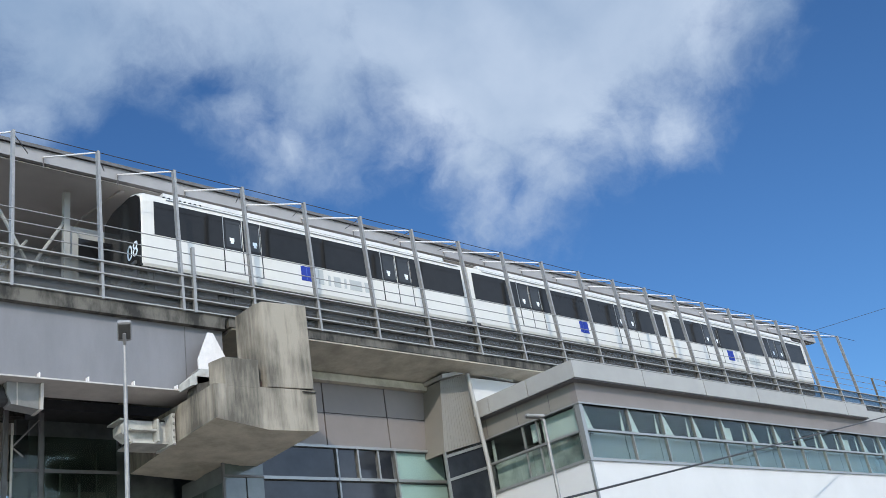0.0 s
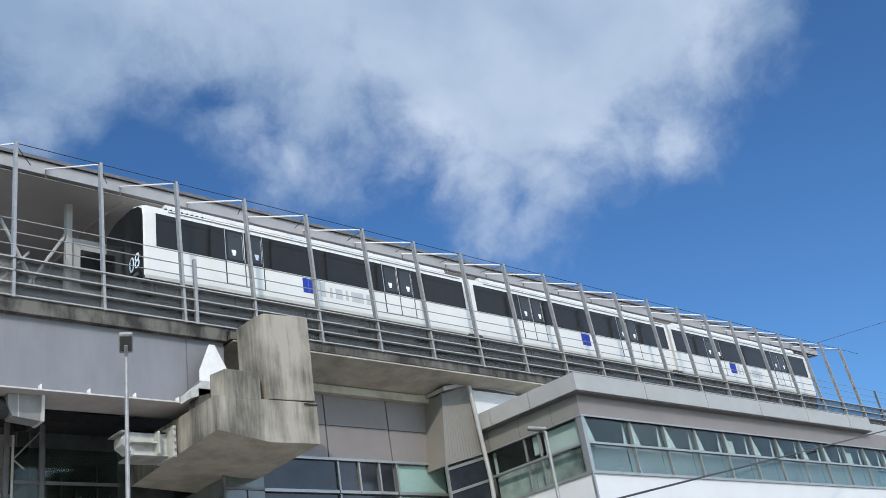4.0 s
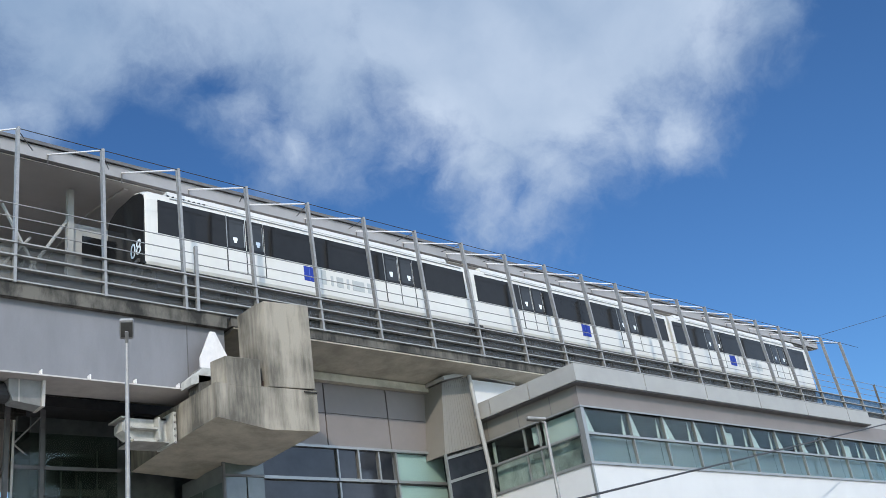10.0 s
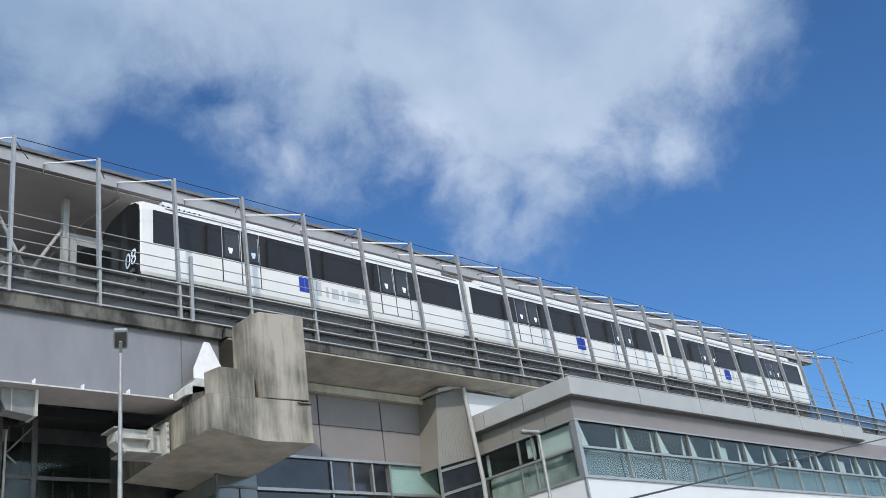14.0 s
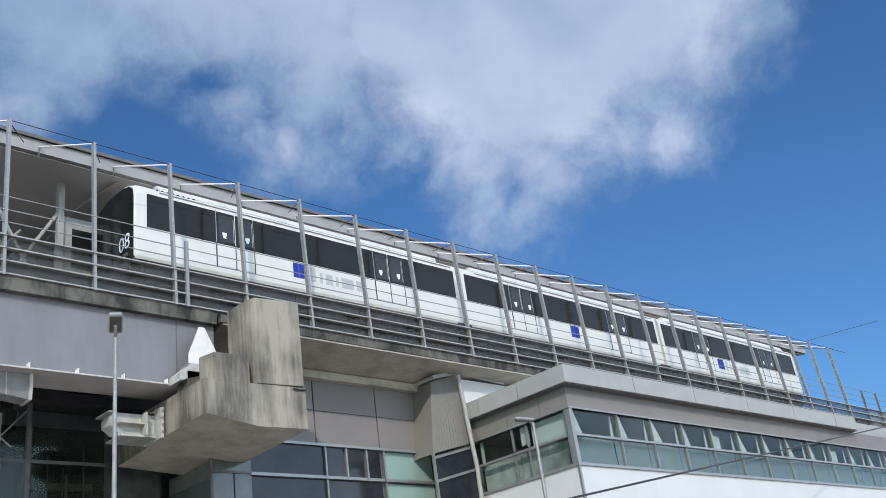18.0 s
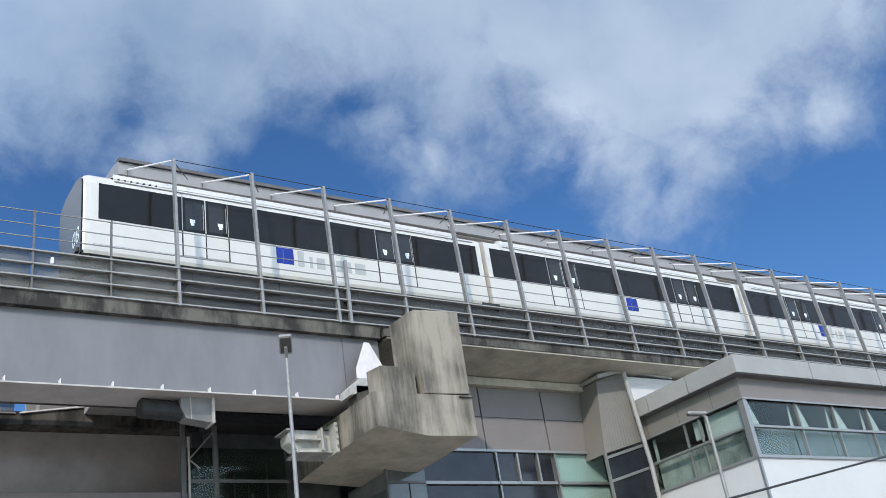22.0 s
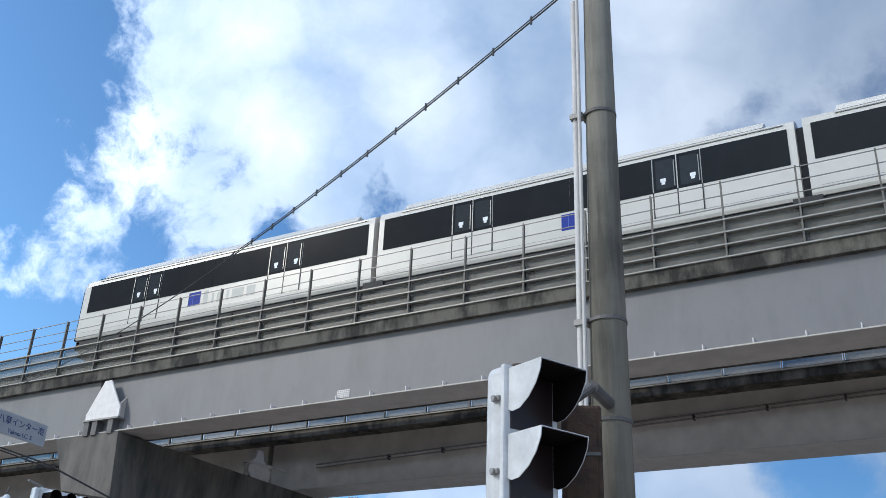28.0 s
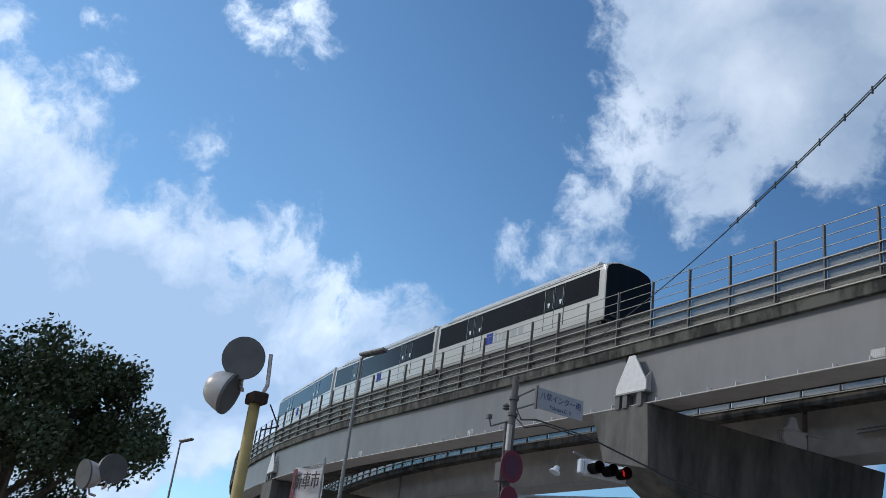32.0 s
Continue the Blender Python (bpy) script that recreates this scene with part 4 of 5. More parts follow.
# ---- the low wing with its ribbon windows ----
def build_wing():
    e = empty("station_wing", "low station wing with ribbon windows and a white wall", "building", kind="structure")
    x0, y0, x1, y1 = 26.5, 20.4, 72.0, 25.6
    part("lower_wall", boxed(x0, x1, y0, y0 + 0.25, 0, 8.0), WALLW, e)
    part("lower_wall", boxed(x0, x0 + 0.25, y0 + 0.25, y1, 0, 8.0), WALLW, e)
    part("band", boxed(x0 + 0.02, x1, y0 + 0.02, y0 + 0.3, 10.06, 10.8), CLAD, e)
    part("band", boxed(x0 + 0.02, x0 + 0.3, y0 + 0.3, y1, 10.06, 10.8), CLAD_WARM, e)
    part("drip_rail", boxed(x0 - 0.05, x1, y0 - 0.05, y0 + 0.1, 10.0, 10.06), ALU, e)
    part("drip_rail", boxed(x0 - 0.05, x0 + 0.1, y0 + 0.1, y1, 10.0, 10.06), ALU, e)
    part("sill", boxed(x0 - 0.06, x1, y0 - 0.06, y0 + 0.1, 8.0, 8.1), ALU, e)
    part("sill", boxed(x0 - 0.06, x0 + 0.1, y0 + 0.1, y1, 8.0, 8.1), ALU, e)
    # roof edge in sheets
    for k in range(6):
        a = x0 - 0.35 + 4.1 * k
        part("roof_edge", boxed(a, min(a + 4.06, 48.9), y0 - 0.35, y0 - 0.1, 10.82, 11.45), CLAD_LIGHT, e)
    for k in range(3):
        a = y0 - 0.1 + 2.0 * k
        part("roof_edge", boxed(x0 - 0.35, x0 - 0.1, a, a + 1.96, 10.82, 11.45), CLAD_LIGHT, e)
    part("shadow_gap", boxed(x0 - 0.28, 48.85, y0 - 0.28, y0 - 0.12, 10.83, 11.4), DARKTRIM, e)
    part("upstand", boxed(48.95, x1, y0 + 0.02, y0 + 0.3, 10.8, 11.35), CLAD_LIGHT, e)
    part("shadow_gap", boxed(x0 - 0.28, x0 - 0.12, y0 - 0.1, y1, 10.83, 11.4), DARKTRIM, e)
    for k in range(3):
        part("band_joint", boxed(x0 + 0.01, x0 + 0.02, y0 + 1.3 + 1.6 * k, y0 + 1.32 + 1.6 * k, 10.1, 10.76), DARKTRIM, e)
    part("eave_board", boxed(x0 - 0.3, 48.9, y0 - 0.3, y1, 10.78, 10.82), DARKTRIM, e)
    part("roof", boxed(x0 - 0.1, x1, y0 + 0.05, y1 + 0.3, 11.2, 11.3), CLAD_LIGHT, e)
    part("back_wall", boxed(x0 + 0.3, x1, 25.6, 25.8, 0, 11.2), INNER, e)
    part("inner_floor", boxed(x0 + 0.3, x1, y0 + 0.3, 25.6, 7.9, 8.0), INNER, e)
    part("inner_ceiling", boxed(x0 + 0.3, x1, y0 + 0.3, 25.6, 10.1, 10.2), INNER, e)

    rng = random.Random(4)

    def pane_unit(a, b, along_x, lower, blind):
        wn = empty("wing_window", "clear window above a pale panel pane of the wing" if not lower else "pale backed lower pane of the wing", "window", group="wing windows", kind="structure")
        z0, z1 = (8.1, 9.05) if lower else (9.17, 10.0)
        f = (lambda u0, u1, v0, v1, p, q: boxed(u0, u1, y0 + v0, y0 + v1, p, q)) if along_x else (lambda u0, u1, v0, v1, p, q: boxed(x0 + v0, x0 + v1, u0, u1, p, q))
        p = part("pane", f(a + 0.015, b - 0.015, 0.06, 0.075, z0, z1), GLASS, wn)
        p.visible_shadow = False
        part("frame", f(a - 0.015, a + 0.015, 0.0, 0.12, z0, z1), ALU, wn)
        part("rail", f(a - 0.015, b + 0.015, -0.02, 0.12, z1, z1 + (0.08 if lower else 0.0) + 0.001), ALU, wn)
        g = (lambda u, v, q: (u, y0 + v, q)) if along_x else (lambda u, v, q: (x0 + v, u, q))
        push = (0, 0.02, 0) if along_x else (0.02, 0, 0)
        if lower:
            part("backing", f(a + 0.015, b - 0.015, 0.35, 0.38, z0 - 0.05, z1 + 0.1), SPANDREL if along_x else FROSTED, wn)
        else:
            part("shelf", f(a + 0.04, b - 0.04, 0.5, 0.9, z0 - 0.1, z0), INNER, wn)
        wide = 0.55 + 0.2 * rng.random()
        if along_x and not lower:
            part("curtain", prism(bmesh.new(), [g(a + 0.1, 0.13, z1), g(a + 0.02, 0.13, z0), g(a + wide, 0.13, z0), g(a + 0.26, 0.13, z1)], push), BLIND, wn)
            part("curtain", prism(bmesh.new(), [g(b - 0.1, 0.25, z1), g(b - 0.22, 0.25, z0), g(b - 0.03, 0.25, z0), g(b - 0.06, 0.25, z1)], push), BLIND, wn)
        if blind:
            c, w = a + (b - a) * rng.uniform(0.25, 0.5), (b - a) * rng.uniform(0.2, 0.35)
            part("blind", f(c, c + w, 0.3, 0.33, z0, z1 - (0.0 if lower else 0.25 * rng.random())), BLIND, wn)

    pane_unit(26.6, 29.2, True, False, False)
    pane_unit(26.6, 29.2, True, True, False)
    for k in range(20):
        a = 29.25 + 2.07 * k
        pane_unit(a, a + 2.07, True, False, rng.random() < 0.3)
        pane_unit(a, a + 2.07, True, True, False)
    for k, (a, b) in enumerate(((20.65, 22.5), (22.5, 23.2), (23.2, 25.1))):
        pane_unit(a, b, False, False, False)
        pane_unit(a, b, False, True, False)
    for a, b, z0, z1 in ((20.75, 22.4, 9.2, 9.98), (22.55, 22.95, 9.35, 9.98), (24.85, 25.0, 9.17, 9.98)):
        bl = empty("window_blind", "pale green-grey roller blind behind the wing window", "blind", group="wing blinds")
        part("cloth", boxed(x0 + 0.22, x0 + 0.235, a, b, z0, z1), BLIND, bl)
        part("bottom_bar", boxed(x0 + 0.215, x0 + 0.24, a, b, z0 - 0.03, z0), ALU, bl)
    part("corner_post", boxed(x0 - 0.02, x0 + 0.16, y0 - 0.02, y0 + 0.2, 8.1, 10.05), ALU, e)
    part("corner_seam", boxed(x0 - 0.03, x0 + 0.06, y0 - 0.03, y0 + 0.06, 0, 8.0), ALU, e)


build_wing()


# ---- glass lift tower under the line ----
def build_tower():
    e = empty("lift_tower", "glazed lift tower in dark steel under the line", "tower", kind="structure")
    part("core", boxed(12.0, 16.0, 29.6, 33.0, 0, 10.2), DARKINNER, e)
    # added dark sheet that closes off the sky behind the tower
    part("shaft_wall", boxed(12.2, 20.0, 33.2, 33.4, 0, 12.4), DARKINNER, e)
    post = finish(boxed(-0.06, 0.06, -0.06, 0.06, 0, 10.8), "post", DARKTRIM)
    for x, y in ((9.85, 27.6), (10.85, 27.6)):
        part("post", post, None, e, at=Matrix.Translation((x, y, 0)))
    for k in range(4):
        z = 2.0 + 2.2 * k
        part("transom", boxed(10.0, 13.2, 27.55, 27.65, z + 0.45, z + 0.55), DARKTRIM, e)
    part("pane", boxed(9.95, 10.75, 27.56, 27.58, 0, 10.1), TOWERGLASS, e)
    part("pane", boxed(10.95, 13.1, 27.56, 27.58, 0, 10.1), TOWERGLASS, e)
    part("rail", tubes([((10.0, 27.5, 0), (10.0, 27.5, 10.4))], 0.035, 8), FLANGE, e)
    part("rail", tubes([((12.3, 28.6, 0), (12.3, 28.6, 9.2))], 0.03, 6), CLAD, e)
    part("rail", tubes([((13.6, 28.8, 0), (13.6, 28.8, 9.6))], 0.03, 6), CLAD, e)
    for x, y, z0, z1, r in ((11.15, 28.3, 9.2, 10.3, 0.03), (11.75, 28.4, 7.6, 9.5, 0.03), (12.25, 28.2, 8.1, 8.9, 0.045), (12.85, 28.4, 6.0, 9.9, 0.025), (11.4, 28.5, 6.5, 8.2, 0.04)):
        part("guide_rail", tubes([((x, y, z0), (x, y, z1))], r, 8), GALV, e)
    part("door_header", boxed(10.95, 13.1, 28.3, 28.5, 8.5, 8.7), CLAD, e)
    part("cross_rail", tubes([((11.4, 27.7, 7.55), (14.0, 27.7, 7.6))], 0.05, 6), CLAD, e)
    part("brace", tubes([((10.03, 27.5, 9.75), (10.75, 27.5, 10.55)), ((10.03, 27.5, 9.7), (10.3, 27.45, 9.45))], 0.025, 5), GALV, e)
    part("roof", boxed(10.75, 16.2, 27.5, 28.6, 10.9, 11.2), UNDER, e)
    part("roof", boxed(12.0, 16.2, 28.6, 33.2, 10.9, 11.2), UNDER, e)
    part("back_panel", boxed(10.9, 15.5, 28.6, 28.7, 0, 10.9), DARKINNER, e)
    h = empty("girder_bracket", "pale steel box bracket hung under the girder", "bracket", pose(8.72, 24.45, 10.535))
    part("box", prism(bmesh.new(), [(0.0, 0, 0), (0.86, 0, 0), (0.93, 0.2, -0.62), (0.2, 0.2, -0.52), (0.04, 0.1, -0.27)], (0, 0.5, 0)), BOXGREY, h)
    part("stiffener", prism(bmesh.new(), [(0.84, -0.07, 0), (0.92, -0.07, 0), (0.99, 0.13, -0.64), (0.91, 0.13, -0.64)], (0, 0.6, 0)), FLANGE, h)
    part("web", prism(bmesh.new(), [(0.24, -0.01, 0), (0.27, -0.01, 0), (0.36, 0.19, -0.54), (0.33, 0.19, -0.54)], (0, 0.02, 0)), FLANGE, h)
    part("sleeve", tube(bmesh.new(), (-1.0, 0.4, -0.22), (0.12, 0.45, -0.26), 0.27, 0.27, 18), UNDER, h, "dark round sleeve")


build_tower()


# ---- the train ----
CAR_Y = 26.75


def car_section():
    """The body's outline, as (y, z) from the middle of the track."""
    return [(-1.25, 15.04), (-1.29, 15.14), (-1.3, 15.3), (-1.3, 17.35), (-1.26, 17.6), (-1.1, 17.72), (-0.6, 17.9), (0.6, 17.9), (1.1, 17.72), (1.26, 17.6), (1.3, 17.35), (1.3, 15.3), (1.29, 15.14), (1.25, 15.04)]


def body_mesh(x0, x1, nose=0):
    """The shell between x0 and x1; nose -1 or 1 rounds that end."""
    bm = bmesh.new()
    stops = [(x0, 1.0, 0.0), (x1, 1.0, 0.0)]
    if nose == -1:
        stops = [(x0 + 0.02, 0.965, 0.0), (x0 + 0.07, 0.985, 0), (x0 + 0.22, 1.0, 0), (x1, 1.0, 0)]
    if nose == 1:
        stops = [(x0, 1.0, 0), (x1 - 0.22, 1.0, 0), (x1 - 0.07, 0.985, 0), (x1 - 0.02, 0.965, 0)]
    rings = [[bm.verts.new((x, y * k, 15.12 + (z - 15.12) * (k if z > 16 else 1))) for y, z in car_section()] for x, k, _ in stops]
    n = len(rings[0])
    for lo, hi in zip(rings, rings[1:]):
        for k in range(n):
            bm.faces.new((lo[k], lo[(k + 1) % n], hi[(k + 1) % n], hi[k]))
    bm.faces.new(rings[0])
    bm.faces.new(list(reversed(rings[-1])))
    return bm


def letters(words, size, material, parent, m, name="lettering"):
    cu = bpy.data.curves.new(name, "FONT")
    cu.body, cu.size, cu.extrude, cu.align_x, cu.align_y = words, size, 0.003, "CENTER", "CENTER"
    ob = new("spare", cu)
    me = bpy.data.meshes.new_from_object(ob.evaluated_get(bpy.context.evaluated_depsgraph_get()))
    bpy.data.objects.remove(ob)
    me.materials.clear()
    me.materials.append(material)
    return part(name, me, None, parent, at=m)


def train_car(kind):
    """A car with its front end at x = 0 and its body towards +x; kind: front, middle or rear."""
    length = {"front": 14.34, "middle": 14.0, "rear": 14.3}[kind]
    e = empty("train_car", {"front": "white and black leading train car with a dark nose", "middle": "white and black middle train car",
                            "rear": "white and black rear train car with a dark tail"}[kind], "train car", group="train cars")
    nose = {"front": -1, "middle": 0, "rear": 1}[kind]
    part("body", body_mesh(0, length, nose), BODY, e)
    part("roof_fairing", prism(bmesh.new(), [(0.9, -1.12, 17.72), (0.95, -1.0, 17.95), (0.95, 1.0, 17.95), (0.9, 1.12, 17.72)], (length - 1.8, 0, 0)), BODY, e)
    part("skirt", boxed(0.25, length - 0.25, -1.2, 1.2, 14.6, 15.14), UNDER, e)
    module = finish(boxed(-1.1, 1.1, -1.28, 1.28, 14.27, 14.95), "module", UNDER)
    for k in range(5):
        part("module", module, None, e, at=Matrix.Translation((1.5 + k * (length - 3) / 4, 0, 0)))
    doors = {"front": (2.95, 9.81), "middle": (2.93, 9.8), "rear": (3.08, 9.92)}[kind]
    w0, w1 = {"front": (0.44, length - 0.22), "middle": (0.21, length - 0.21), "rear": (0.21, length - 0.44)}[kind]
    for side in (-1, 1):
        y = side * 1.3
        f = lambda a, b, z0, z1, t0, t1: boxed(a, b, min(y + side * t0, y + side * t1), max(y + side * t0, y + side * t1), z0, z1)
        cuts = [w0, doors[0], doors[0] + 1.48, doors[1], doors[1] + 1.48, w1]
        for k in (0, 2, 4):
            a, b = cuts[k], cuts[k + 1]
            n = max(1, round((b - a) / 2.2))
            for j in range(n):
                part("window", f(a + (b - a) * j / n + 0.004, a + (b - a) * (j + 1) / n - 0.004, 16.18, 17.37, 0.0, 0.012), GLASSBLACK, e)
        for dx in doors:
            for j in range(2):
                a = dx + 0.74 * j
                door = part("door", f(a + 0.02, a + 0.72, 15.36, 16.17, 0.0, 0.014), BODY, e)
                part("door_window", f(a + 0.02, a + 0.72, 16.18, 17.37, 0.0, 0.014), GLASSBLACK, door)
                part("inner_frame", f(a + 0.1, a + 0.64, 16.27, 17.26, 0.014, 0.017), TINTED, door)
                part("grip", f(a + 0.655, a + 0.68, 16.3, 17.2, 0.014, 0.03), ALU, door)
                u = a + (0.32 if j == 0 else 0.48)
                note = part("sticker", f(u - 0.085, u + 0.085, 16.5, 16.62, 0.017, 0.02), STICKER, door)
                part("sticker_foot", f(u - 0.055, u + 0.055, 16.41, 16.5, 0.017, 0.02), STICKER, note)
            for j, t in enumerate((0.0, 0.74, 1.48)):
                part("door_seal", f(dx + t - 0.018, dx + t + 0.018, 15.33, 16.2, 0.0, 0.018), TRIMBLACK, e)
            part("door_edge", f(dx - 0.016, dx + 0.012, 16.2, 17.4, 0.0, 0.022), ALU, e)
        part("roof_line", f(0.9, length - 0.3, 17.52, 17.545, -0.03, 0.004), ALU, e)
        part("lower_line", f(0.3, length - 0.3, 15.33, 15.342, 0.0, 0.004), ALU, e)
        bx = {"front": 6.02, "middle": 6.82, "rear": 5.05}[kind]
        part("blue_square", f(bx, bx + 0.6, 15.54, 16.1, 0.0, 0.008), BLUE, e)
        part("blue_square_mark", f(bx + 0.22, bx + 0.25, 15.58, 16.06, 0.008, 0.012), BLUEMARK, e)
        if kind != "middle":
            lx = bx + 0.75
            for k, (a, b, h) in enumerate(((0.0, 0.22, 0.56), (0.42, 0.53, 0.4), (0.68, 0.98, 0.4), (1.14, 1.25, 0.4), (1.4, 1.95, 0.4), (2.1, 2.5, 0.4))):
                part("logo_block", f(lx + a, lx + b, 15.52, 15.52 + h, 0.0, 0.006), DECAL, e)
    if kind == "front":
        hole = finish(tubes([((0, -1.29, 17.63), (0, -1.2, 17.66))], 0.035, 8), "vent_hole", TRIMBLACK)
        for k in range(8):
            part("vent_hole", hole, None, e, at=Matrix.Translation((0.85 + 0.19 * k, 0.04, 0.0)))
    if kind != "middle":
        s = -1 if kind == "front" else 1
        end = 0.0 if kind == "front" else length
        pts = [(-1.245, 15.05), (-1.245, 17.25), (-1.19, 17.5), (-1.03, 17.63), (-0.57, 17.76), (0.57, 17.76), (1.03, 17.63), (1.19, 17.5), (1.245, 17.25), (1.245, 15.05)]
        part("nose_glass", prism(bmesh.new(), [(end - s * 0.06, y, z) for y, z in pts], (s * 0.09, 0, 0)), GLASSBLACK, e)
        part("nose_skirt", boxed(min(end, end + s * 0.06), max(end, end + s * 0.06), -1.1, 1.1, 14.7, 15.05), UNDER, e)
        for y in (-0.85, 0.85):
            part("lamp_unit", boxed(min(end, end + s * 0.08), max(end, end + s * 0.08), y - 0.14, y + 0.14, 15.2, 15.32), LAMPFACE, e)
    if kind == "front":
        letters("08", 0.74, STICKER, e, Matrix.Translation((-0.036, -0.74, 15.72)) @ Euler((radians(90), 0, radians(-90))).to_matrix().to_4x4(), "fleet_number")
    if kind != "rear":
        part("gangway", boxed(length - 0.02, length + 0.23, -1.02, 1.02, 15.1, 17.5), TRIMBLACK, e)
        part("coupler", boxed(length - 0.3, length + 0.5, -1.28, 1.15, 14.86, 15.1), UNDER, e)
    return e


CARS = [(train_car("front"), 0.0), (train_car("middle"), 14.55), (train_car("rear"), 28.78)]


# ---- street things ----
def street_lamp(x, y, h, label, head_len=0.55, turn=0.0, r=0.05, tilt=8, wide=0.115):
    e = empty("street_lamp", label, "street lamp", pose(x, y, 0, 0, 0, turn), "street lamps")
    part("pole", tube(bmesh.new(), (0, 0, 0), (0, 0, h), r * 1.5, r * 0.8, 10), GALV, e)
    part("arm", tubes([((0, 0, h - 0.05), (0.12, 0, h + 0.08))], r * 0.8, 8), GALV, e)
    head = part("head", boxed(-0.02, head_len, -wide, wide, h + 0.04, h + 0.13, 0.03), GALV, e, at=Matrix.Translation((0, 0, h)) @ Matrix.Rotation(radians(-tilt), 4, "Y") @ Matrix.Translation((0, 0, -h)))
    part("lens", boxed(0.03, head_len - 0.03, -wide + 0.02, wide - 0.02, h + 0.02, h + 0.045), LAMPFACE, head)
    return e


street_lamp(0.438 * 14, 0.899 * 14, 6.95, "slim grey street lamp before the girder", 0.3, -116, 0.032, 42, 0.1)
street_lamp(0.768 * 31, 0.64 * 31, 9.1, "slim grey street lamp before the station wing", 0.6, 150, 0.06)
street_lamp(-0.912 * 27, 0.41 * 27, 8.6, "slim grey street lamp by the road", 0.85, 25, 0.05)
street_lamp(-0.5615 * 60, 0.81 * 60, 13.3, "tall distant grey street lamp beyond the line", 0.9, 160, 0.06)
street_lamp(-0.9666 * 48, 0.2565 * 48, 8.5, "distant grey street lamp", 0.8, 25, 0.05)


def utility_pole():
    x, y = -0.339 * 6.2, 0.941 * 6.2
    e = empty("utility_pole", "grey concrete utility pole with conduits strapped on", "pole", pose(x, y, 0))
    part("shaft", tube(bmesh.new(), (0, 0, -0.2), (0.015, 0, 10.5), 0.151, 0.08, 24), POLEC, e, smooth=True)
    part("conduit", tubes([((-0.175, -0.06, 0), (-0.165, -0.06, 6.8))], 0.024, 10), PIPE, e, "pale grey conduit", smooth=True)
    part("conduit", tubes([((-0.12, -0.12, 0), (-0.115, -0.11, 8.0))], 0.014, 8), PIPE, e)
    part("conduit", tubes([((-0.14, -0.10, 0), (-0.13, -0.10, 3.0))], 0.022, 8), PIPE, e)
    for z in (3.36, 4.05, 5.7, 7.2):
        part("strap", lathe(bmesh.new(), [(0.151 - 0.0068 * z + 0.004, -0.012), (0.151 - 0.0068 * z + 0.012, -0.012), (0.151 - 0.0068 * z + 0.012, 0.012), (0.151 - 0.0068 * z + 0.004, 0.012)], Matrix.Translation((0, 0, z)), 20), DARKTRIM, e)
        part("clip", boxed(-0.2, -0.1, -0.1, -0.03, z - 0.02, z + 0.02), GALV, e)
    return e


utility_pole()


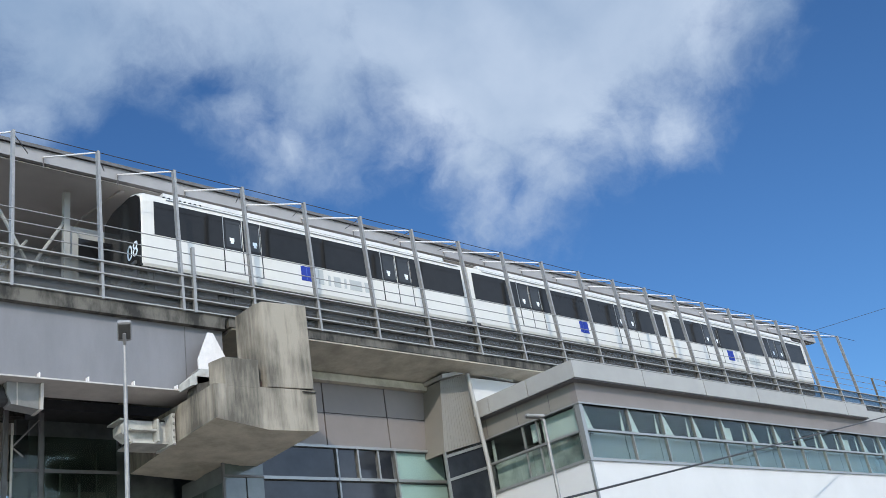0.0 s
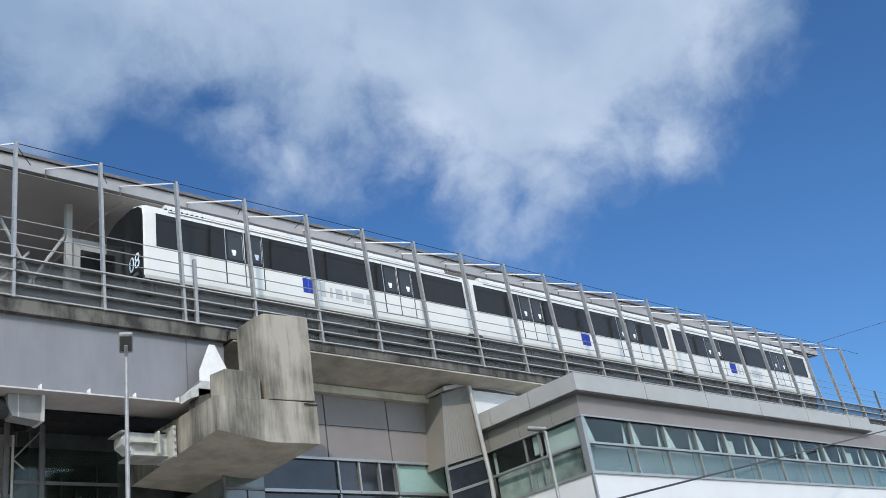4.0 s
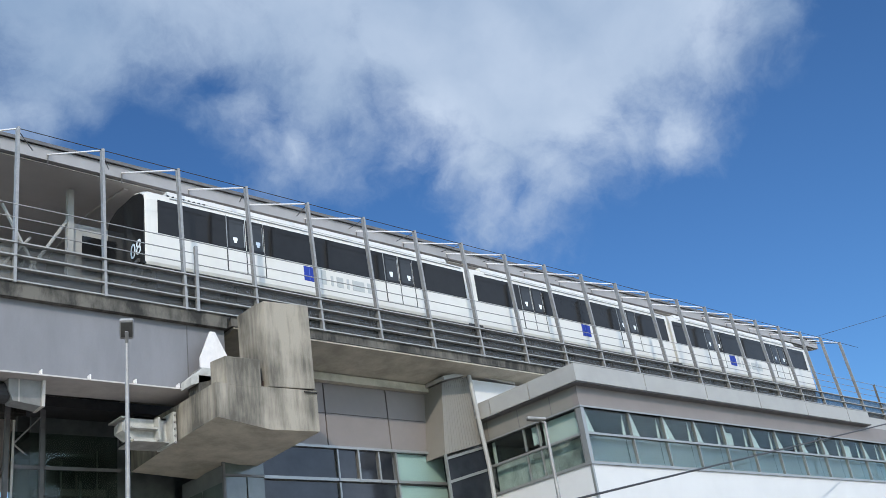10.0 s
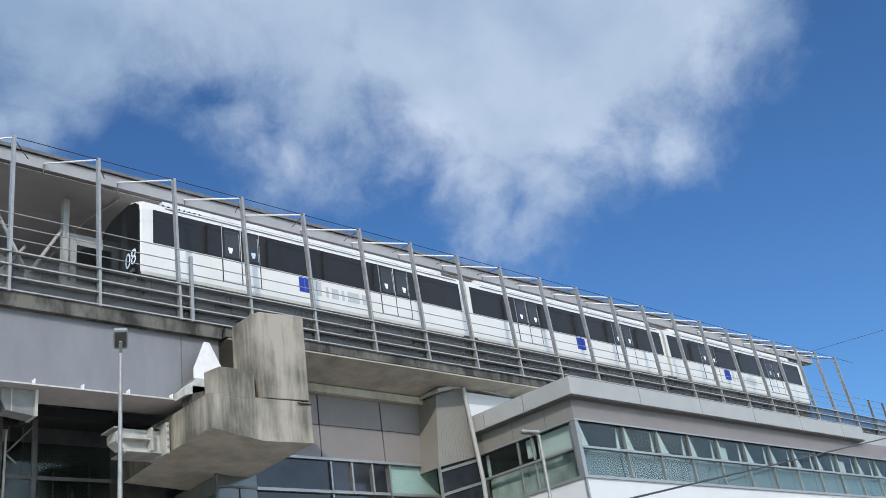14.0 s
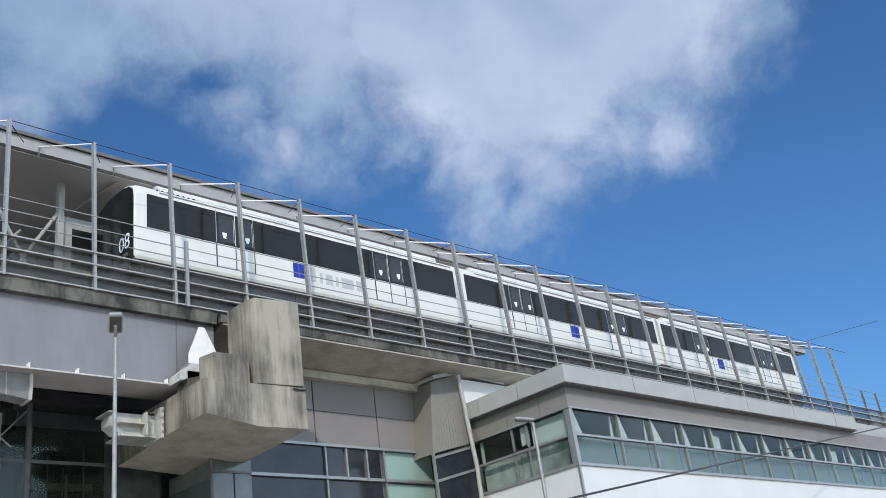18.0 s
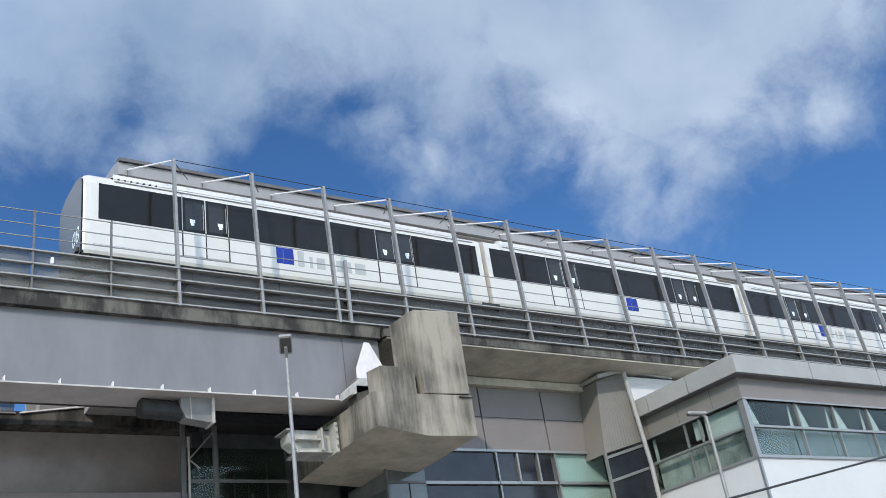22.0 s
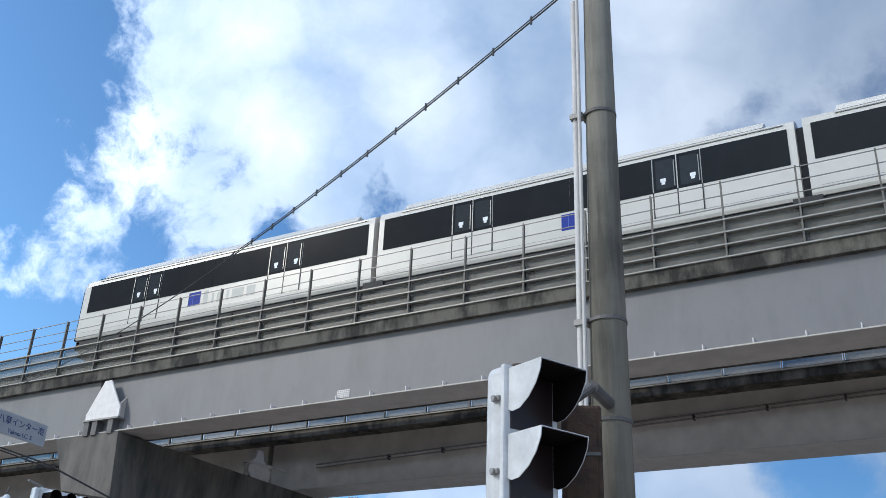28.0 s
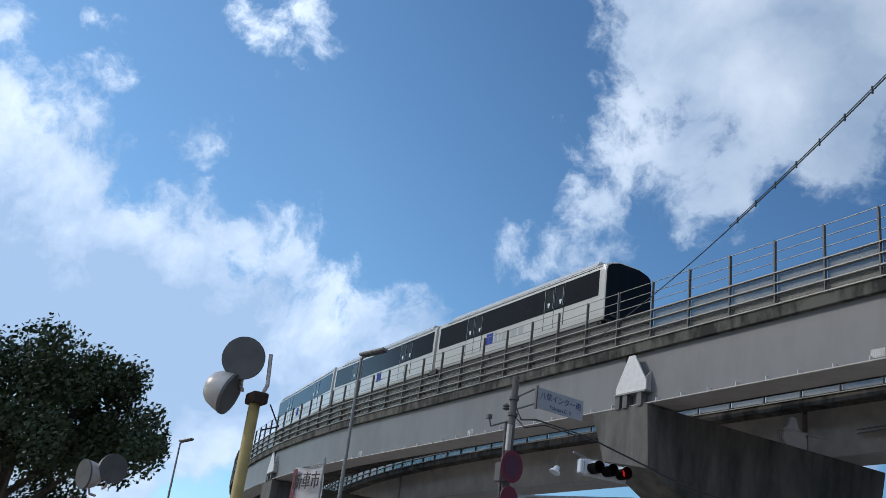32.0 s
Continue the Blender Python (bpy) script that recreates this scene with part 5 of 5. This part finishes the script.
def pedestrian_signal():
    x, y, z = -0.424 * 5.3, 0.906 * 5.3, 2.6
    m = pose(x, y, z, 0, 0, -25)
    e = empty("pedestrian_signal", "two-lamp pedestrian signal in a pale grey housing", "traffic signal", m)
    part("housing", boxed(-0.1, 0.05, -0.188, 0.2, 0.0, 0.8, 0.05), SIGNALW, e)
    part("door_frame", boxed(0.05, 0.085, -0.195, 0.195, 0.01, 0.79, 0.012), SIGNALW, e)
    for z0 in (0.05, 0.42):
        w, h, t = 0.165, 0.34, 0.005
        outline = [(0.085, 0.11), (0.085, h), (0.36, h - 0.005), (0.352, h - 0.06), (0.315, h - 0.13), (0.255, h - 0.195), (0.18, h - 0.24), (0.12, h - 0.245)]

        def cheek(s, k, inset, thick):
            return prism(bmesh.new(), [(p, s * (w - inset), z0 + q * k) for p, q in outline], (0, -s * thick, 0))

        hood = part("hood", prism(bmesh.new(), [(0.085, -w, z0 + h), (0.085, w, z0 + h), (0.36, w, z0 + h - 0.005), (0.36, -w, z0 + h - 0.005)], (0, 0, t)), SIGNALW, e)
        for s in (-1, 1):
            part("cheek", cheek(s, 1.0, 0.0, t), SIGNALW, hood)
            part("cheek_lining", cheek(s, 0.998, t + 0.001, 0.003), HOODBLACK, hood)
        part("top_lining", boxed(0.09, 0.355, -w + 0.02, w - 0.02, z0 + h - 0.012, z0 + h - 0.008), HOODBLACK, hood)
        part("lens", boxed(0.083, 0.092, -0.15, 0.15, z0 + 0.01, z0 + 0.33, 0.004), LENS, e)
    bolt = finish(tubes([((0, 0, 0), (0, -0.035, 0))], 0.016, 8), "latch", GALV)
    lug = finish(boxed(-0.03, 0.03, -0.02, 0.0, -0.012, 0.012), "latch_lug", GALV)
    for zz in (0.2, 0.6):
        part("latch", bolt, None, e, at=Matrix.Translation((0.02, -0.188, zz)))
        part("latch_lug", lug, None, e, at=Matrix.Translation((0.02, -0.188, zz)))
    part("cap", lathe(bmesh.new(), [(0.06, 0.0), (0.062, 0.025), (0.045, 0.05), (0.01, 0.055)], Matrix.Translation((-0.02, 0.0, 0.795)), 12), RUST, e, "rusty cap")
    part("foot", tube(bmesh.new(), (0, 0, -0.14), (0, 0, 0.01), 0.04, 0.055, 10), DARKTRIM, e)
    to_world = m.inverted()
    px, py = -0.339 * 6.2, 0.941 * 6.2
    part("lower_arm", tube(bmesh.new(), (x, y, z - 0.1), (px, py - 0.1, z - 0.1), 0.03, None, 10), DARKTRIM, e, at=to_world)
    part("upper_arm", tube(bmesh.new(), (-1.98, 5.2, 3.4), (px + 0.03, py - 0.1, 3.46), 0.04, None, 10), DARKTRIM, e, at=to_world)
    part("arm_hook", tube(bmesh.new(), (-1.98, 5.2, 3.4), (-2.08, 5.12, 3.3), 0.03, None, 10), DARKTRIM, e, at=to_world)
    # a second housing, seen from behind
    k = empty("pedestrian_signal", "rusty brown second signal housing seen from behind", "traffic signal", pose(-2.03, 5.16, 2.55, 0, 0, 22))
    part("housing", boxed(-0.12, 0.11, -0.06, 0.06, 0.0, 0.72, 0.02), RUST, k)
    part("back_plate", boxed(-0.09, 0.08, -0.072, -0.06, 0.05, 0.66, 0.004), RUST, k)
    for zz in (0.12, 0.42):
        part("frame_rail", boxed(-0.11, 0.1, -0.08, -0.068, zz, zz + 0.02), DARKTRIM, k)
    part("arm", tube(bmesh.new(), (0, 0, -0.05), (-0.05, 0.68, -0.05), 0.03, None, 8), DARKTRIM, k)
    part("foot", tube(bmesh.new(), (0, 0, -0.08), (0, 0, 0.02), 0.04, None, 8), DARKTRIM, k)


pedestrian_signal()


def strand(points, r, sides=6):
    """One unbroken round strand along a line of points."""
    bm = bmesh.new()
    rings = []
    for k, p in enumerate(points):
        way = (points[min(k + 1, len(points) - 1)] - points[max(k - 1, 0)]).normalized()
        u = way.orthogonal().normalized()
        v = way.cross(u)
        rings.append([bm.verts.new(p + u * r * math.cos(2 * math.pi * j / sides) + v * r * math.sin(2 * math.pi * j / sides)) for j in range(sides)])
    for lo, hi in zip(rings, rings[1:]):
        for j in range(sides):
            bm.faces.new((lo[j], lo[(j + 1) % sides], hi[(j + 1) % sides], hi[j]))
    bm.faces.new(rings[0])
    bm.faces.new(list(reversed(rings[-1])))
    return bm


def wire(a, b, r, label, sag=0.0, clips=0, until=1.0):
    e = empty("overhead_cable", label, "cable")
    a, b = Vector(a), Vector(b)
    at = lambda k: a.lerp(b, k) - Vector((0, 0, sag * 4 * k * (1 - k)))
    ps = [at(k / 40) for k in range(41)]
    part("strand", strand(ps, r), CABLE, e)
    if clips:
        lift = Vector((0, 0, r * 3.6))
        part("messenger_wire", strand([at(until * k / 24) + lift for k in range(25)], r * 0.7), CABLE, e)
        clip = finish(tubes([((0, 0, -0.03), (0, 0, 0.05))], 0.01, 6), "clip", CABLE)
        for k in range(clips):
            part("clip", clip, None, e, at=Matrix.Translation(at(until * (k + 0.5) / clips)))
    return e


wire((-0.339 * 6.2, 0.941 * 6.2, 7.13), (-0.833 * 24, 0.5533 * 24, 7.72), 0.008, "black overhead cable with clips between two poles", 0.66, 13, 0.335)
wire((0.438 * 14, 0.899 * 14, 3.24), (52.66, 20.05, 11.3), 0.028, "thick black cable from the lamp to the wing roof", 0.0)
wire((0.916 * 60, 0.4 * 60, 17.75), (0.942 * 64, 0.336 * 64, 19.0), 0.012, "thin cable above the platform end")


def corner_pole():
    x, y = -0.833 * 24, 0.5533 * 24
    e = empty("utility_pole", "weathered dark concrete pole with cables, signs and arms", "pole", pose(x, y, 0))
    part("shaft", tube(bmesh.new(), (0, 0, -0.2), (0, 0, 7.85), 0.115, 0.085, 16), POLEDARK, e, smooth=True)
    part("conduit", tubes([((-0.13, -0.08, 0), (-0.13, -0.08, 6.7))], 0.035, 8), DARKTRIM, e)
    part("conduit", tubes([((-0.2, -0.04, 0), (-0.2, -0.04, 5.9))], 0.028, 8), DARKTRIM, e)
    part("terminal_box", boxed(0.06, 0.17, -0.18, -0.07, 5.95, 6.6, 0.02), LAMPGREY, e, "pale terminal box")
    part("meter_box", boxed(-0.1, 0.15, -0.3, -0.12, 5.2, 5.65, 0.02), DARKTRIM, e)
    for z in (5.75, 6.85, 7.25):
        part("clamp", tube(bmesh.new(), (0, 0, z), (0, 0, z + 0.08), 0.125, None, 14), DARKTRIM, e)
    part("insulator", lathe(bmesh.new(), [(0.05, 0), (0.09, 0.03), (0.05, 0.07), (0.09, 0.1), (0.04, 0.16)], Matrix.Translation((-0.17, -0.1, 7.0)), 10), DARKTRIM, e)
    part("arm", tubes([((0, 0, 6.75), (-0.32, -0.4, 6.55)), ((-0.32, -0.4, 6.55), (-0.36, -0.45, 6.76))], 0.02, 6), DARKTRIM, e)
    part("sensor", boxed(-0.42, -0.3, -0.51, -0.39, 6.72, 6.84, 0.015), DARKTRIM, e)
    part("sign_arm", tubes([((0, 0, 7.3), (0.55, 0.2, 7.5)), ((0, 0, 7.0), (0.55, 0.25, 7.15))], 0.025, 6), DARKTRIM, e)
    part("signal_arm", tubes([((0, 0, 4.9), (1.9, 2.4, 5.15)), ((0.2, 0.25, 4.6), (1.9, 2.4, 5.1))], 0.035, 6), GALV, e)
    loop = [Vector(p) for p in ((0, 0, 7.2), (0.25, 0.1, 6.75), (0.6, 0.3, 6.75), (1.6, 1.1, 6.4), (3.0, 2.9, 5.5), (5.0, 6.0, 4.6))]
    part("cable_loop", strand(loop, 0.022), CABLE, e)
    part("cable_loop", strand([Vector(p) for p in ((0, 0, 6.9), (0.35, 0.15, 6.55), (0.7, 0.5, 6.65), (1.7, 1.2, 6.3))], 0.016), CABLE, e)
    tag = empty("small_box", "small white box fixed to the railing", "box", pose(5.19, 24.0, 13.91))
    part("case", boxed(-0.035, 0.035, -0.06, 0.1, -0.09, 0.09, 0.01), STICKER, tag)
    s = empty("junction_sign", "white sign with the junction's name in dark letters", "sign", pose(-19.45, 14.3, 7.3, 0, 0, 96))
    part("board", boxed(-0.78, 0.78, -0.02, 0.02, -0.26, 0.26, 0.012), SIGNW, s)
    part("side_frame", boxed(-0.82, -0.78, -0.03, 0.03, -0.3, 0.3), DARKTRIM, s)
    letters("八草インター南", 0.2, SIGNBLUE, s, Matrix.Translation((0, -0.024, 0.06)) @ Euler((radians(90), 0, 0)).to_matrix().to_4x4())
    letters("Yakusa I.C. S", 0.14, SIGNBLUE, s, Matrix.Translation((0, -0.024, -0.16)) @ Euler((radians(90), 0, 0)).to_matrix().to_4x4())
    r = empty("no_parking_sign", "round red and blue no parking sign on the pole", "sign", pose(-19.42, 13.01, 5.51, 0, 0, 103))
    disc = Matrix.Rotation(radians(90), 4, "X")
    part("disc", lathe(bmesh.new(), [(0.38, 0.0), (0.38, 0.02)], disc, 24), SIGNRED, r)
    part("face", lathe(bmesh.new(), [(0.28, 0.02), (0.28, 0.026)], disc, 24), mat("sign_blue", (0.11, 0.03, 0.07), 0.5, bump=0), r)
    r2 = empty("small_round_sign", "second round red sign below", "sign", pose(-19.42, 13.01, 4.75, 0, 0, 103))
    part("disc", lathe(bmesh.new(), [(0.3, 0.0), (0.3, 0.02)], disc, 24), SIGNRED, r2)
    g = empty("traffic_signal", "horizontal three-lamp traffic signal with its red lamp lit", "traffic signal", pose(-18.54, 15.14, 5.74, 0, 0, 86))
    part("housing", boxed(-0.62, 0.62, 0.0, 0.16, -0.2, 0.2, 0.05), SIGNALW, g)
    for k, xx in enumerate((-0.4, 0.0, 0.4)):
        visor = part("visor", lathe(bmesh.new(), [(0.15, 0.0), (0.15, 0.3), (0.138, 0.3), (0.138, 0.02)], Matrix.Translation((xx, 0, 0)) @ disc, 16), HOODBLACK, g)
        part("visor_top", prism(bmesh.new(), [(xx + 0.156 * math.cos(a), 0.0, 0.156 * math.sin(a)) for a in (0.5, 0.9, 1.3, 1.57, 1.84, 2.24, 2.64)] + [(xx + 0.152 * math.cos(a), 0.0, 0.152 * math.sin(a)) for a in (2.64, 2.24, 1.84, 1.57, 1.3, 0.9, 0.5)], (0, -0.29, 0)), SIGNALW, visor)
        part("lens", lathe(bmesh.new(), [(0.13, 0.0), (0.13, 0.04)], Matrix.Translation((xx, 0, 0)) @ disc, 16), LENSRED if k == 2 else LENS, g)
    part("hanger", tubes([((-0.5, 0.08, 0.2), (-0.9, 0.1, 0.3))], 0.03, 6), GALV, g)
    part("end_cap", boxed(-0.74, -0.62, 0.0, 0.16, -0.17, 0.17, 0.03), STICKER, g)
    bell = empty("crossing_speaker", "small white bell-shaped speaker on the signal arm", "speaker", pose(-18.95, 13.95, 5.55))
    part("horn", lathe(bmesh.new(), [(0.03, 0.14), (0.06, 0.12), (0.08, 0.04), (0.13, -0.02), (0.135, -0.05), (0.1, -0.05)], Matrix.Rotation(radians(-25), 4, "X"), 16), STICKER, bell)
    part("bracket", tubes([((0, 0, 0.12), (0.05, 0.02, 0.3))], 0.02, 6), DARKTRIM, bell)


corner_pole()


def floodlight(m, label, yoke=True):
    e = empty("floodlight", label, "floodlight", m, "floodlights")
    part("shell", lathe(bmesh.new(), [(0.03, -0.25), (0.08, -0.245), (0.13, -0.215), (0.17, -0.16), (0.195, -0.08), (0.205, -0.02), (0.206, 0.0), (0.195, 0.0), (0.175, -0.05)], Matrix(), 28), LAMPGREY, e, smooth=True)
    part("glass", lathe(bmesh.new(), [(0.192, -0.012), (0.192, -0.004)], Matrix(), 28), LAMPFACE, e)
    part("bulb", lathe(bmesh.new(), [(0.05, -0.006), (0.06, 0.0), (0.04, 0.012), (0.01, 0.016)], Matrix.Translation((0.03, 0.07, 0)), 14), DARKTRIM, e)
    part("rim", lathe(bmesh.new(), [(0.19, -0.01), (0.212, -0.01), (0.212, 0.018), (0.19, 0.018)], Matrix(), 28), DARKTRIM, e)
    if yoke:
        part("yoke", tubes([((0, -0.17, -0.1), (0, -0.26, -0.12)), ((0, -0.26, -0.12), (0, -0.28, -0.22))], 0.018, 6), LAMPGREY, e)
    return e


def flood_mast():
    x, y = -0.9483 * 9.5, 0.3174 * 9.5
    e = empty("floodlight_mast", "yellow painted mast with a rusty top bracket", "mast", pose(x, y, 0))
    part("pole", tube(bmesh.new(), (0, 0, 0), (0, 0, 3.5), 0.062, 0.055, 14), YELLOWPOLE, e, smooth=True)
    part("bracket", boxed(-0.12, 0.12, -0.07, 0.09, 3.44, 3.55, 0.02), RUST, e)
    part("stay", tubes([((0.03, 0.05, 3.55), (0.03, 0.08, 3.64)), ((0.03, 0.08, 3.64), (0.02, 0.06, 3.95))], 0.02, 6), LAMPGREY, e)
    part("lead", tubes([((0.1, 0.12, 3.45), (0.16, 0.22, 3.25)), ((0.16, 0.22, 3.25), (0.06, 0.09, 3.2))], 0.008, 5), CABLE, e)
    c = Vector((-0.9545 * 9.5, 0.2984 * 9.5, 1.6 + 0.2386 * 9.5))
    floodlight(look(c, c + Vector((-0.85, 0.5, 0.05))), "round grey floodlight with its glass turned to the road")
    c2 = Vector((-0.9564 * 9.6, 0.2919 * 9.6, 1.6 + 0.2001 * 9.6))
    floodlight(look(c2, c2 + Vector((-0.59, -0.81, 0.35))), "round white floodlight seen from behind", False)
    c3 = Vector((-0.9793 * 15, 0.2023 * 15, 1.6 + 0.1094 * 15))
    floodlight(look(c3, c3 + Vector((-0.9, -0.2, 0.0))), "pale floodlight before the tree")
    c4 = Vector((-0.984 * 15, 0.178 * 15, 1.6 + 0.1 * 15))
    floodlight(look(c4, c4 + Vector((-0.3, 1.0, 0.1))), "pale floodlight beside another before the tree")
    low = empty("floodlight_mast", "short yellow floodlight mast before the tree", "mast", pose(-0.9815 * 15.2, 0.19 * 15.2, 0))
    part("pole", tube(bmesh.new(), (0, 0, 0), (0, 0, 2.75), 0.07, 0.06, 12), YELLOWPOLE, low)
    part("bracket", boxed(-0.1, 0.1, -0.3, 0.3, 2.7, 2.78), RUST, low)


flood_mast()


def sales_banner():
    e = empty("sale_banner", "white and red cloth sale banner on a thin pole", "banner", pose(-11.04, 4.70, 0, 0, 0, 0))
    part("pole", tube(bmesh.new(), (0, 0, 0), (0, 0, 3.42), 0.016, 0.012, 8), ALU, e)
    top = 3.35
    part("crossbar", tubes([((0.02, 0, top), (-0.66, 0, top - 0.02))], 0.01, 6), ALU, e)
    bm = bmesh.new()
    n = 14
    grid = [[bm.verts.new((-0.66 * i / 6, 0.035 * math.sin(3 * j / n * math.pi + i * 0.7), top - 0.02 - 1.9 * j / n)) for i in range(7)] for j in range(n + 1)]
    for j in range(n):
        for i in range(6):
            bm.faces.new((grid[j][i], grid[j][i + 1], grid[j + 1][i + 1], grid[j + 1][i]))
    bmesh.ops.solidify(bm, geom=bm.faces[:], thickness=0.004)
    part("cloth", bm, BANNER, e, smooth=True)
    part("red_band", boxed(-0.64, -0.55, -0.056, -0.05, top - 1.8, top - 0.05), SIGNRED, e)
    letters("新車市", 0.22, CABLE, e, Matrix.Translation((-0.28, -0.056, top - 0.22)) @ Euler((radians(90), 0, 0)).to_matrix().to_4x4())
    return e


BANNER_FLAG = sales_banner()


def tree(x, y, h, spread, seed):
    r = random.Random(seed)
    e = empty("broadleaf_tree", "dense dark green broadleaf tree", "tree", pose(x, y, 0))
    bm = bmesh.new()
    tube(bm, (0, 0, -0.1), (0.05, 0, h * 0.35), 0.22, 0.15, 10)
    limbs = []
    for k in range(16):
        a = k * 2.4
        z0 = h * (0.3 + 0.03 * k)
        tip = Vector((math.cos(a) * spread * r.uniform(0.45, 0.85), math.sin(a) * spread * r.uniform(0.45, 0.85), h * r.uniform(0.5, 0.93)))
        tube(bm, (0.05, 0, min(z0, h * 0.6)), tip, 0.07, 0.02, 6)
        limbs.append(tip)
    tube(bm, (0.05, 0, h * 0.33), (0, 0, h * 0.88), 0.14, 0.03, 8)
    limbs.append(Vector((0, 0, h * 0.9)))
    part("trunk", bm, BARK, e)
    verts, faces = [], []
    clumps = []
    for k in range(190):
        t = r.choice(limbs)
        c = t + Vector((r.gauss(0, 0.28) * spread * 0.6, r.gauss(0, 0.28) * spread * 0.6, r.gauss(-0.1, 0.16) * spread * 0.6))
        clumps.append((c, r.uniform(0.3, 0.62)))
    for c, size in clumps:
        for k in range(260):
            d = Vector((r.gauss(0, 1), r.gauss(0, 1), r.gauss(0, 1))).normalized() * size * r.random() ** 0.4
            p = c + d
            n = Vector((r.gauss(0, 1), r.gauss(0, 1), r.gauss(0.6, 1))).normalized()
            u = n.orthogonal().normalized() * r.uniform(0.035, 0.06)
            v = n.cross(u).normalized() * r.uniform(0.025, 0.04)
            b = len(verts)
            verts += [p - u, p + v, p + u, p - v]
            faces.append((b, b + 1, b + 2, b + 3))
    me = bpy.data.meshes.new("crown")
    me.from_pydata(verts, [], faces)
    me.materials.append(LEAF)
    part("crown", me, None, e)


tree(-19.95, 2.2, 6.05, 2.55, 3)


# ---- movement ----
FRONT = [(0.0, 13.02), (17.5, 13.02), (18.0, 12.96), (18.5, 12.77), (19.0, 12.48), (19.5, 11.99), (20.0, 11.31), (20.5, 10.4), (21.0, 9.26), (21.5, 7.88), (22.0, 6.26), (22.5, 4.4),
         (23.0, 2.28), (23.5, -0.09), (24.0, -2.61), (24.5, -5.36), (25.0, -8.35), (25.5, -11.64), (26.0, -15.27), (26.5, -19.2), (27.0, -23.3), (27.5, -27.55), (28.0, -31.89), (28.5, -36.53),
         (29.0, -41.33), (29.5, -46.43), (30.0, -51.8), (30.5, -57.3), (31.0, -63.0), (31.5, -68.7), (32.0, -74.4)]


def track(d):
    """A place on the track, which draws nearer to the deck's edge past the platform."""
    k = min(1.0, max(0.0, (15.0 + d) / 45.0))
    return on_line(d, CAR_Y - 0.53 * k, -0.1 * k)[0]


def motions():
    for car, offset in CARS:
        rows = []
        for t, x in FRONT:
            p, q = track(-(x + offset)), track(-(x + offset + 14.0))
            way = q - p
            rows.append((t, Matrix.Translation(p) @ Matrix.Rotation(math.atan2(way.y, way.x), 4, "Z")))
        walk(car, rows)
    foot = BANNER_FLAG.matrix_basis.translation.copy()
    turns = [(0.0, 60), (28.0, 45), (29.5, 55), (30.0, 45), (30.5, 15), (31.0, 2), (31.5, -4), (32.0, 6)]
    walk(BANNER_FLAG, [(t, Matrix.Translation(foot) @ Matrix.Rotation(radians(a), 4, "Z")) for t, a in turns])


motions()
